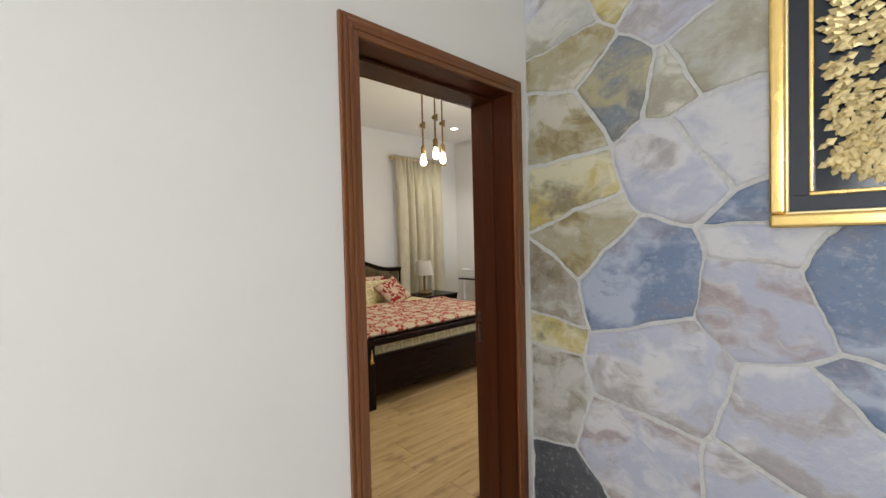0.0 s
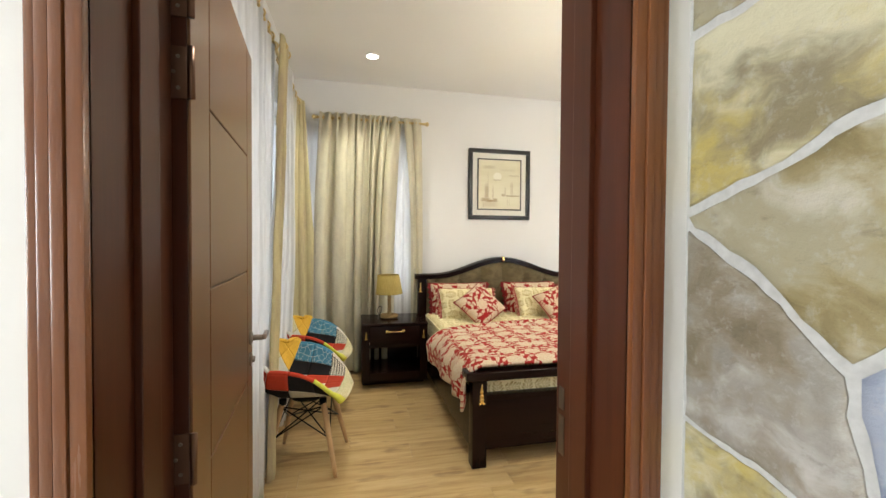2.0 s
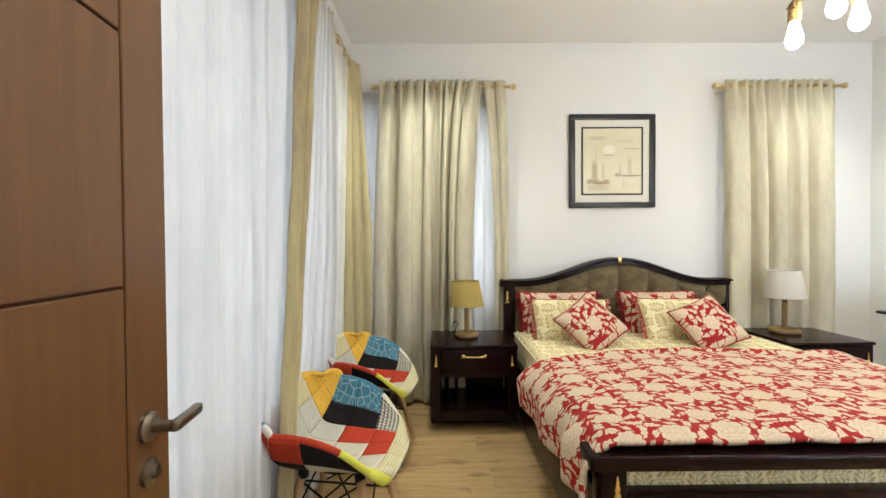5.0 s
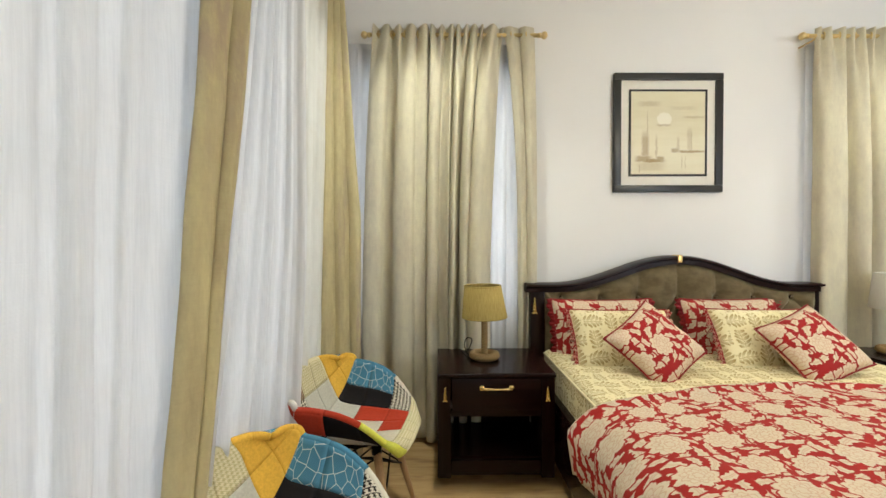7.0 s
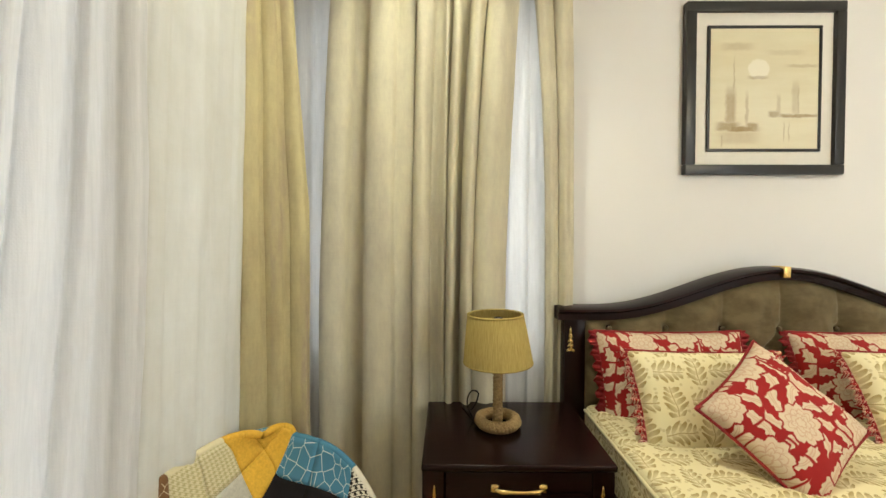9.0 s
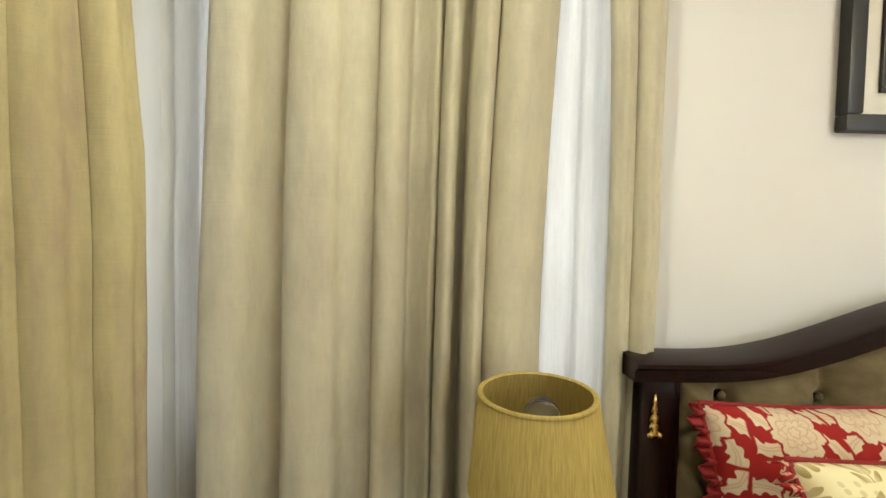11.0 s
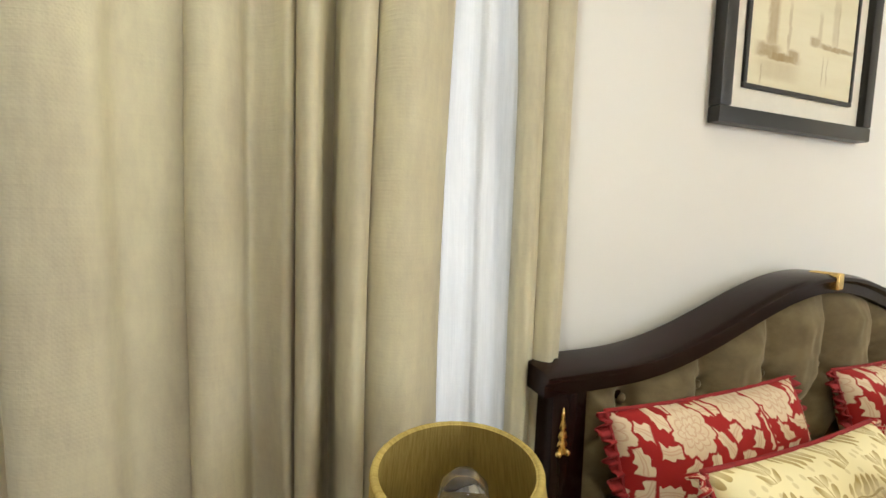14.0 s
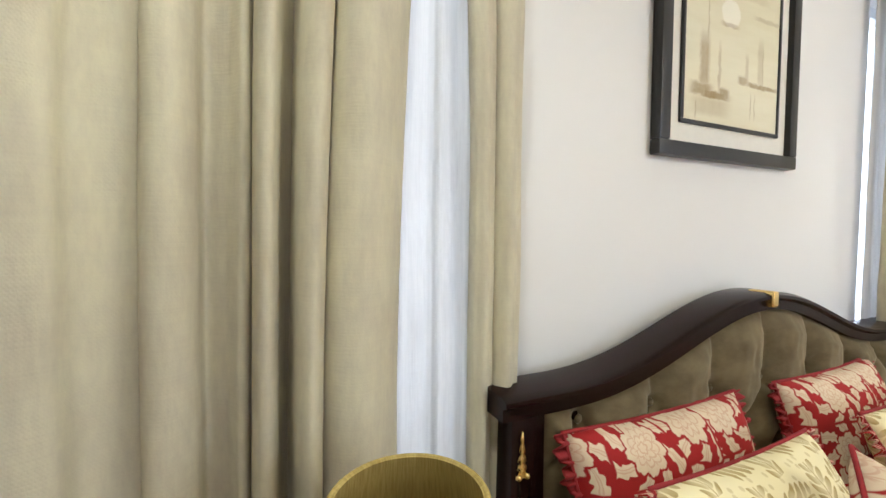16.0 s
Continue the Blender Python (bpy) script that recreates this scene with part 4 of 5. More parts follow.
FOLDS = [(1.690, -0.050), (1.692, 0.030), (1.728, 0.062), (1.796, 0.054), (1.818, -0.016), (1.872, -0.024), (1.884, 0.038), (1.930, 0.060), (1.992, 0.048), (2.012, 0.014), (2.086, 0.004), (2.096, -0.066), (2.090, 0.034), (2.122, 0.058), (2.152, 0.030), (2.160, -0.022), (2.196, -0.010), (2.222, 0.014), (2.232, -0.060), (2.230, 0.026), (2.252, 0.050), (2.272, -0.014), (2.290, -0.060), (2.290, 0.030), (2.318, 0.062), (2.340, 0.026), (2.346, -0.066), (2.340, 0.014), (2.395, 0.050), (2.450, 0.022), (2.492, -0.030)]
main_drape = thing("curtain", "beige linen-look drape in deep folds", "curtain", group="window curtains")
part("cloth", folded_bm(FOLDS, (1.76, 2.57), NLINE - 0.015, 0.03, 2.605, 3), DRAPE, main_drape, "", True)
eyelets(main_drape, "x", [1.80 + 0.081 * i for i in range(10)], NLINE, ROD)
curtain("narrow beige drape drawn aside at the window's edge", DRAPE, "x", (2.58, 2.77), (2.685, 2.80), NLINE, 0.020, 2, 5, ease=4, grow_out=-0.078)
# Stretched past the drape: backlit cloth added in place of bright corner wall.
curtain("thin white sheer curtain lit from behind", SHEER, "x", (1.56, 2.78), (1.56, 2.79), 5.732, 0.010, 14, 8, 0.04, 2.54, False, thick=0.0015, sharp=0.3)
FOLDS_EAST = [(4.580, -0.030), (4.590, 0.030), (4.660, 0.045), (4.740, 0.030), (4.790, -0.030), (4.820, 0.030), (4.870, 0.050), (4.920, -0.030), (4.950, 0.030), (5.020, 0.050), (5.070, -0.020), (5.110, 0.000), (5.150, 0.050), (5.220, 0.030), (5.260, -0.035), (5.300, 0.030), (5.370, 0.050), (5.440, 0.020), (5.500, -0.030)]
far_drape = thing("curtain", "beige linen-look drape in deep folds beside the white lamp", "curtain", group="window curtains")
part("cloth", folded_bm(FOLDS_EAST, (4.55, 5.45), NLINE, 0.03, 2.605, 11), DRAPE, far_drape, "", True)
eyelets(far_drape, "x", [4.60 + 0.1 * i for i in range(9)], NLINE, ROD)
curtain("thin white sheer curtain lit from behind", SHEER, "x", (4.56, 5.44), (4.56, 5.44), 5.732, 0.010, 12, 9, 0.04, 2.54, False, thick=0.0015, sharp=0.3)
curtain("white sheer curtain bulging into the room", SHEER, "y", (2.96, 4.24), (2.96, 4.14), WLINE, 0.017, 10, 21, mids=[(0, 0.0), (0.6, 0.02), (0.85, 0.0), (1, -0.035)], thick=0.0015, sharp=0.3)
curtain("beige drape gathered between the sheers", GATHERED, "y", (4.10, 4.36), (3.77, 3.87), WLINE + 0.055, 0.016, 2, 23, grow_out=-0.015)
curtain("white sheer curtain lit bright from behind", SHEER, "y", (4.37, 4.70), (3.88, 4.62), WLINE, 0.013, 8, 27, mids=[(0, 0.03), (0.7, 0.05), (1, 0.10)], thick=0.0015, sharp=0.3, grow_out=-0.078)
curtain("sheer curtain falling behind a chair, dimmer backlight tinted in cream", SHADEDSHEER, "y", (4.66, 5.22), (4.60, 5.22), WLINE, 0.017, 4, 29, grow_out=-0.07, thick=0.0015, sharp=0.3)
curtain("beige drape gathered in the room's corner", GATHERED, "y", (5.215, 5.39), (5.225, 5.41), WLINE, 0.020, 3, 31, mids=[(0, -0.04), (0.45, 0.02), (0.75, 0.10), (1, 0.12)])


# ---- chairs ----
def houndstooth(name, light, dark, size=75):
    k = Nodes(name)
    v = k.t.nodes.new("ShaderNodeUVMap").outputs[0]
    sx = k.node("ShaderNodeSeparateXYZ", Vector=v)
    a = k.math("FRACT", k.math("MULTIPLY", sx.outputs[0], size))
    b = k.math("FRACT", k.math("MULTIPLY", sx.outputs[1], size))
    d = k.math("FRACT", k.math("MULTIPLY", k.math("ADD", sx.outputs[0], sx.outputs[1]), size * 2))
    chk = k.math("GREATER_THAN", k.math("MULTIPLY", k.math("SUBTRACT", a, 0.5), k.math("SUBTRACT", b, 0.5)), 0.0)
    both = k.math("MAXIMUM", k.math("MULTIPLY", chk, k.math("GREATER_THAN", a, 0.5)), k.math("MULTIPLY", k.math("SUBTRACT", 1.0, chk), k.math("GREATER_THAN", d, 0.55)))
    k.bump(weave(k, 1100), 0.2, 0.002)
    return k.done(k.mix(both, light, dark), 0.9, spec=0.2)


def crackle(name, ground, line):
    """Cloth printed with a net of white broken lines."""
    k = Nodes(name)
    v = k.t.nodes.new("ShaderNodeUVMap").outputs[0]
    vo = k.node("ShaderNodeTexVoronoi", Vector=v, Scale=30.0)
    vo.feature, vo.voronoi_dimensions = "DISTANCE_TO_EDGE", "2D"
    k.bump(weave(k, 1100), 0.2, 0.002)
    return k.done(k.mix(k.step(vo.outputs[0], 0.040, 0.018), ground, line), 0.9, spec=0.2)


def felt(name, colour):
    k = Nodes(name)
    n = k.noise(k.c, 120, 4)
    k.bump(k.math("ADD", n, k.math("MULTIPLY", weave(k, 1100), 0.4)), 0.2, 0.002)
    return k.done(k.ramp(n, [(0.3, tuple(c * 0.8 for c in colour)), (0.7, colour)]), 0.9, spec=0.2)


F_YEL, F_BLK = felt("mustard_felt", (0.78, 0.46, 0.06)), felt("black_felt", (0.013, 0.011, 0.012))
F_RED, F_CRM = felt("red_felt", (0.48, 0.050, 0.022)), felt("cream_felt", (0.66, 0.61, 0.48))
F_WHT, F_LIME = felt("white_felt", (0.74, 0.70, 0.63)), felt("lime_felt", (0.72, 0.72, 0.10))
F_HND = houndstooth("houndstooth_wool", (0.66, 0.62, 0.50), (0.03, 0.025, 0.02), 46)
F_HNL = houndstooth("pale_houndstooth_wool", (0.70, 0.64, 0.42), (0.50, 0.45, 0.24), 60)
F_BLU = crackle("blue_net_print", (0.07, 0.21, 0.31), (0.55, 0.62, 0.62))
F_BRN = crackle("brown_net_print", (0.19, 0.10, 0.045), (0.62, 0.50, 0.33))
F_LGT = felt("light_grey_linen", (0.55, 0.54, 0.46))
F_GRY = felt("grey_linen", (0.42, 0.37, 0.28))


def shell(u, v):
    """Padded bucket seat. u from the front lip over the seat to the top of the back, v across from arm to arm. It faces +x."""
    px = curve(u, [(0, 0.275), (0.10, 0.235), (0.35, 0.06), (0.55, -0.13), (0.68, -0.185), (0.84, -0.222), (1, -0.245)])
    pz = curve(u, [(0, 0.435), (0.10, 0.450), (0.35, 0.435), (0.55, 0.445), (0.68, 0.515), (0.84, 0.605), (1, 0.700)])
    w = curve(u, [(0, 0.17), (0.10, 0.22), (0.35, 0.275), (0.6, 0.300), (0.8, 0.300), (0.93, 0.285), (1, 0.250)])
    s = (v - 0.5) * 2
    e = abs(s) ** 2.6
    lift = curve(u, [(0, -0.015), (0.10, 0.03), (0.30, 0.150), (0.5, 0.200), (0.68, 0.145), (0.85, 0.060), (1, -0.030)])
    fwd = curve(u, [(0, -0.03), (0.3, 0.0), (0.5, 0.03), (0.7, 0.07), (0.9, 0.075), (1, 0.07)])
    side = math.sin(s * math.pi / 2) * 0.55 + s * 0.45
    flare = 1 + 0.06 * e * curve(u, [(0, 0), (0.4, 1), (0.7, 1), (1, 0)])
    return (px - 0.022 + fwd * e, w * side * flare, pz + lift * e)


UC = [0.0, 0.12, 0.27, 0.44, 0.60, 0.79, 1.0]
VC = [0.0, 0.12, 0.27, 0.42, 0.57, 0.73, 0.87, 1.0]
# Rows from the front lip to the top of the back, columns from one arm to the other.
PATCHES = [
    [F_LIME, F_HNL, F_HNL, F_HNL, F_HNL, F_HNL, F_HNL],
    [F_LIME, F_CRM, F_CRM, F_RED, F_RED, F_HND, F_HND],
    [F_RED, F_CRM, F_CRM, F_CRM, F_RED, F_BLK, F_BLU],
    [F_RED, F_HND, F_CRM, F_CRM, F_LGT, F_BLK, F_BLU],
    [F_WHT, F_HND, F_HND, F_LGT, F_LGT, F_YEL, F_YEL],
    [F_BLU, F_BRN, F_BRN, F_HNL, F_HNL, F_YEL, F_YEL],
]
OUTER = [
    [F_LIME, F_GRY, F_GRY, F_GRY, F_GRY, F_GRY, F_LIME],
    [F_BLK, F_LGT, F_GRY, F_BLK, F_GRY, F_GRY, F_GRY],
    [F_BLK, F_LGT, F_BLK, F_BLK, F_BLK, F_GRY, F_BLK],
    [F_RED, F_BLK, F_BLK, F_BLK, F_BLK, F_RED, F_BLK],
    [F_RED, F_BLK, F_HND, F_CRM, F_CRM, F_BLU, F_RED],
    [F_BLU, F_BRN, F_HNL, F_YEL, F_YEL, F_YEL, F_BLU],
]


def chair(m):
    c = thing("chair", "patchwork-upholstered armchair on splayed beech legs by the curtain", "chair", group="patchwork chairs by the window")
    for i, (u0, u1) in enumerate(zip(UC, UC[1:])):
        for j, (v0, v1) in enumerate(zip(VC, VC[1:])):
            f = lambda a, b: shell(u0 + (u1 - u0) * a, v0 + (v1 - v0) * b)
            bm = sheet(8, 8, f, None, lambda a, b: ((u0 + (u1 - u0) * a) * 0.8, (v0 + (v1 - v0) * b) * 0.75), 0.026)
            bm.faces.ensure_lookup_table()
            for k in range(0, 128, 2):
                bm.faces[k].material_index = 1
            part("fabric_patch", bm, [PATCHES[i][j], OUTER[i][j]], c, "", True)
            rims = []
            if j == 0 or j == 6:
                rims.append([shell(u0 + (u1 - u0) * k / 10, 0.0 if j == 0 else 1.0) for k in range(11)])
            if i == 0 or i == 5:
                rims.append([shell(0.0 if i == 0 else 1.0, v0 + (v1 - v0) * k / 10) for k in range(11)])
            for line in rims:
                part("edge_roll", tube(line, 0.0132, 10), PATCHES[i][j], c, "", True)
    part("seat_plate", lathe([(0.05, 0.385), (0.10, 0.395), (0.10, 0.415), (0.04, 0.43)], 20), BLACKWIRE, c, "", True)
    feet = [(sx, sy) for sx in (-1, 1) for sy in (-1, 1)]
    tops = {}
    for sx, sy in feet:
        a, b = Vector((sx * 0.115, sy * 0.115, 0.41)), Vector((sx * 0.205, sy * 0.205, 0.0))
        pts = [a + (b - a) * k / 8 for k in range(9)]
        part("leg", tube(pts, [0.016, 0.0175, 0.0175, 0.017, 0.016, 0.015, 0.014, 0.0125, 0.011], 14), BEECH, c, "tapered beech leg", True)
        part("leg_clip", tube([a + Vector((0, 0, 0.012)), a - Vector((0, 0, 0.02))], 0.021, 10), BLACKWIRE, c, "", True)
        tops[sx, sy] = a, b
    for (p, q) in (((-1, -1), (1, 1)), ((-1, 1), (1, -1)), ((-1, -1), (1, -1)), ((-1, 1), (1, 1)), ((-1, -1), (-1, 1)), ((1, -1), (1, 1))):
        a, b = tops[p][0] + (tops[p][1] - tops[p][0]) * 0.08, tops[q][0] + (tops[q][1] - tops[q][0]) * 0.5
        c2, d2 = tops[q][0] + (tops[q][1] - tops[q][0]) * 0.08, tops[p][0] + (tops[p][1] - tops[p][0]) * 0.5
        part("brace", tube([a, b], 0.004, 8), BLACKWIRE, c, "black wire brace", True)
        part("brace", tube([c2, d2], 0.004, 8), BLACKWIRE, c, "black wire brace", True)
    return place_parts(c, m)


ch = chair(pose(1.815, 4.035, 0, 0, 0, -8))
copy_thing(ch, pose(1.812, 4.875, 0, 0, 0, -8))


# ---- lamps ----
def jute(name, colour, dark, through_light):
    k = Nodes(name)
    sx = k.node("ShaderNodeSeparateXYZ", Vector=k.c)
    ang = k.math("ARCTAN2", sx.outputs[1], sx.outputs[0])
    n = k.noise(k.node("ShaderNodeCombineXYZ", X=k.math("MULTIPLY", ang, 30), Y=k.math("MULTIPLY", sx.outputs[2], 18), Z=0.0).outputs[0], 1.0, 4, 0.7)
    col = k.ramp(n, [(0.3, dark), (0.7, colour)])
    nrm = k.bump(n, 0.4, 0.004)
    d, tr, mx = k.node("ShaderNodeBsdfDiffuse", Color=col, Normal=nrm), k.node("ShaderNodeBsdfTranslucent", Color=col), k.node("ShaderNodeMixShader")
    k.put(mx.inputs[0], through_light)
    k.put(mx.inputs[1], d.outputs[0])
    k.put(mx.inputs[2], tr.outputs[0])
    k.put(k.t.nodes["Material Output"].inputs[0], mx.outputs[0])
    return k.m


JUTE = jute("wound_jute", (0.60, 0.47, 0.17), (0.40, 0.30, 0.09), 0.2)
LINEN = jute("white_linen_shade", (0.80, 0.77, 0.70), (0.72, 0.69, 0.62), 0.3)


def ropemat():
    k = Nodes("hemp_rope")
    n = k.noise(k.c, 160, 4, 0.7)
    k.bump(n, 0.5, 0.004)
    return k.done(k.ramp(n, [(0.3, (0.20, 0.125, 0.05)), (0.7, (0.40, 0.28, 0.13))]), 0.9, spec=0.2)


ROPE = ropemat()


def rope(points, r, turns, bm=None, closed=False):
    """Three twisted strands along a line."""
    bm = bm or bmesh.new()
    pts = [Vector(p) for p in points]
    n = len(pts)
    side = None
    frames = []
    for i, p in enumerate(pts):
        d = (pts[(i + 1) % n] - pts[i - 1]) if closed else (pts[min(i + 1, n - 1)] - pts[max(i - 1, 0)])
        d.normalize()
        side = d.orthogonal().normalized() if side is None else (side - d * side.dot(d)).normalized()
        frames.append((p, side, d.cross(side)))
    for s in range(3):
        line = []
        for i, (p, a, b) in enumerate(frames):
            t = 2 * math.pi * (turns * i / n + s / 3)
            line.append(p + 0.58 * r * (math.cos(t) * a + math.sin(t) * b))
        tube(line, r * 0.48, 8, bm, closed)
    return bm


def table_lamp(m, r1, r0, zs0, zs1, shade, label, ring=0.066):
    l = thing("table_lamp", label, "table lamp")
    lean = Matrix.Translation((0, 0, zs0)) @ Matrix(((1, 0, -0.06, 0), (0, 1, 0, 0), (0.02, 0, 1, 0), (0, 0, 0, 1))) @ Matrix.Translation((0, 0, -zs0))
    bm = bmesh.new()
    prof = [(r1, zs1), (r1 + 0.003, zs1 - 0.004), (r0 + 0.003, zs0 + 0.004), (r0, zs0), (r0 - 0.006, zs0 + 0.002), (r1 - 0.006, zs1 - 0.001)]
    seg = 48
    rings = [[bm.verts.new((r * math.cos(a), r * math.sin(a), z)) for a in (2 * math.pi * i / seg for i in range(seg))] for r, z in prof]
    for a, b in zip(rings, rings[1:] + rings[:1]):
        for i in range(seg):
            bm.faces.new((a[i], a[(i + 1) % seg], b[(i + 1) % seg], b[i]))
    bmesh.ops.transform(bm, matrix=lean, verts=bm.verts)
    sh = part("shade", bm, shade, l, "", "edges")
    for r, z in ((r1, zs1 - 0.003), (r0, zs0 + 0.003)):
        part("shade_rim", tube([lean @ Vector((r * math.cos(a), r * math.sin(a), z)) for a in (2 * math.pi * i / 40 for i in range(40))], 0.0045, 8, None, True), shade, sh, "", True)
    part("stem", rope([(0.0, 0.0, 0.02 + 0.21 * i / 40) for i in range(41)], 0.0185, 5), ROPE, l, "twisted hemp rope stem", True)
    part("base", rope([(ring * math.cos(a), ring * math.sin(a), 0.021) for a in (2 * math.pi * i / 72 for i in range(72))], 0.021, 12, None, True), ROPE, l, "coiled hemp rope base", True)
    part("foot", box((-0.016, -0.016, 0.0), (0.016, ring, 0.022), 0.004), ROPE, l, "", "edges")
    part("socket", lathe([(0.014, 0.225), (0.016, 0.23), (0.016, 0.275), (0.013, 0.285)], 18), BRONZE, l, "", "edges")
    part("bulb", lathe([(0.012, 0.285), (0.014, 0.310), (0.028, 0.340), (0.034, 0.365), (0.029, 0.388), (0.015, 0.402), (0.001, 0.405)], 24), BULBGLASS, l, "clear unlit glass bulb", True)
    part("filament", tube([(0.006 * math.cos(k), 0.006 * math.sin(k), 0.30 + 0.06 * (k % 2)) for k in range(8)], 0.0008, 5), BRONZE, l)
    return place_parts(l, m)


lamp1 = table_lamp(pose(2.425, 5.375, 0.601), 0.101, 0.125, 0.235, 0.415, JUTE, "rope table lamp with a jute shade on the nightstand")
lamp2 = table_lamp(pose(4.85, 5.42, 0.601), 0.10, 0.128, 0.27, 0.475, LINEN, "table lamp with a white shade on the nightstand", 0.08)
cord = thing("lamp_cord", "thin black lamp cord looped behind the lamp", "cord")
pts = [(2.385, 5.40, 0.610), (2.34, 5.42, 0.608), (2.315, 5.43, 0.66), (2.33, 5.45, 0.70), (2.36, 5.46, 0.69), (2.345, 5.47, 0.635), (2.32, 5.49, 0.607), (2.30, 5.56, 0.606)]
fine = []
for a, b, c_, d in zip([pts[0]] + pts, pts, pts[1:], pts[2:] + [pts[-1]]):
    for k in range(6):
        t = k / 6
        fine.append(tuple(0.5 * (2 * q + (r - p) * t + (2 * p - 5 * q + 4 * r - s) * t * t + (3 * q - p - 3 * r + s) * t ** 3) for p, q, r, s in zip(a, b, c_, d)))
part("wire", tube(fine, 0.003, 6), BLACKWIRE, cord, "", True)


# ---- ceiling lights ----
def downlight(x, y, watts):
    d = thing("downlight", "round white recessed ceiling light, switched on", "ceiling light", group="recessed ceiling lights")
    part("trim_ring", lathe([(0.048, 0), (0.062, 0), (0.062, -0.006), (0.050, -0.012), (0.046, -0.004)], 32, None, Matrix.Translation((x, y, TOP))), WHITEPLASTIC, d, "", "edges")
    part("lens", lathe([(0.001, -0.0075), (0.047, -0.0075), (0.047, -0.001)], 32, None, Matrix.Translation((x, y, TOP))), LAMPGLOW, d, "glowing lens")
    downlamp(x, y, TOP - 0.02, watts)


DOWN_W, BULB_W, HALL_FILL_W = 82, 8, 36
for x, y in ((2.245, 5.094), (5.18, 5.07), (2.245, 2.85), (5.18, 2.85)):
    downlight(x, y, DOWN_W)
# Hall downlights are unseen, added to brighten the hall.
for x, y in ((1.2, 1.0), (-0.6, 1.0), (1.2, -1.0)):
    downlight(x, y, HALL_FILL_W)


def pendant(x, y, zb, label):
    p = thing("pendant_lamp", label, "pendant lamp", group="rope pendant lamps over the bed")
    part("canopy", lathe([(0.052, TOP), (0.052, TOP - 0.012), (0.040, TOP - 0.028), (0.010, TOP - 0.034)], 28, None, Matrix.Translation((x, y, 0))), BLACKWIRE, p, "small dark ceiling canopy", "edges")
    top, low = TOP - 0.03, zb + 0.16
    kn = low + 0.22
    part("rope", rope([(x, y, top + (low - top) * i / 60) for i in range(61)], 0.011, 26), ROPE, p, "", True)
    knot = bmesh.new()
    for k in range(3):
        rope([(x + 0.021 * math.cos(a), y + 0.021 * math.sin(a), kn + 0.014 * (k - 1) + 0.012 * math.sin(a + k)) for a in (2 * math.pi * i / 20 for i in range(20))], 0.011, 4, knot, True)
    part("knot", knot, ROPE, p, "rope knot", True)
    part("holder", rope([(x + (0.016 + 0.004 * math.sin(q)) * math.cos(a), y + 0.016 * math.sin(a), low - 0.075 * i / 60) for i in range(61) for a in (2 * math.pi * i / 10,) for q in (i,)], 0.010, 18), ROPE, p, "rope-wound bulb holder", True)
    part("cup", lathe([(0.010, low + 0.012), (0.020, low), (0.025, low - 0.078), (0.020, low - 0.082)], 18, None, Matrix.Translation((x, y, 0))), ROPE, p, "", True)
    part("bulb", lathe([(0.016, zb + 0.078), (0.020, zb + 0.06), (0.029, zb + 0.02), (0.033, zb), (0.028, zb - 0.022), (0.014, zb - 0.036), (0.001, zb - 0.039)], 24, None, Matrix.Translation((x, y, 0))), BULBGLOW, p, "glowing warm bulb", True)
    bulb_lamp(x, y, zb - 0.10, BULB_W)


pendant(3.80, 4.15, 2.190, "hemp rope pendant lamp with a lit bulb")
pendant(3.975, 4.04, 2.215, "hemp rope pendant lamp with a lit bulb")
pendant(3.82, 3.98, 2.235, "hemp rope pendant lamp with a lit bulb")


# ---- pictures ----
FRAMEBLACK = plain("black_picture_frame", (0.012, 0.011, 0.010), 0.35, 0.3)
MATBOARD = plain("cream_mat_board", (0.80, 0.77, 0.68), 0.8, 0.04)


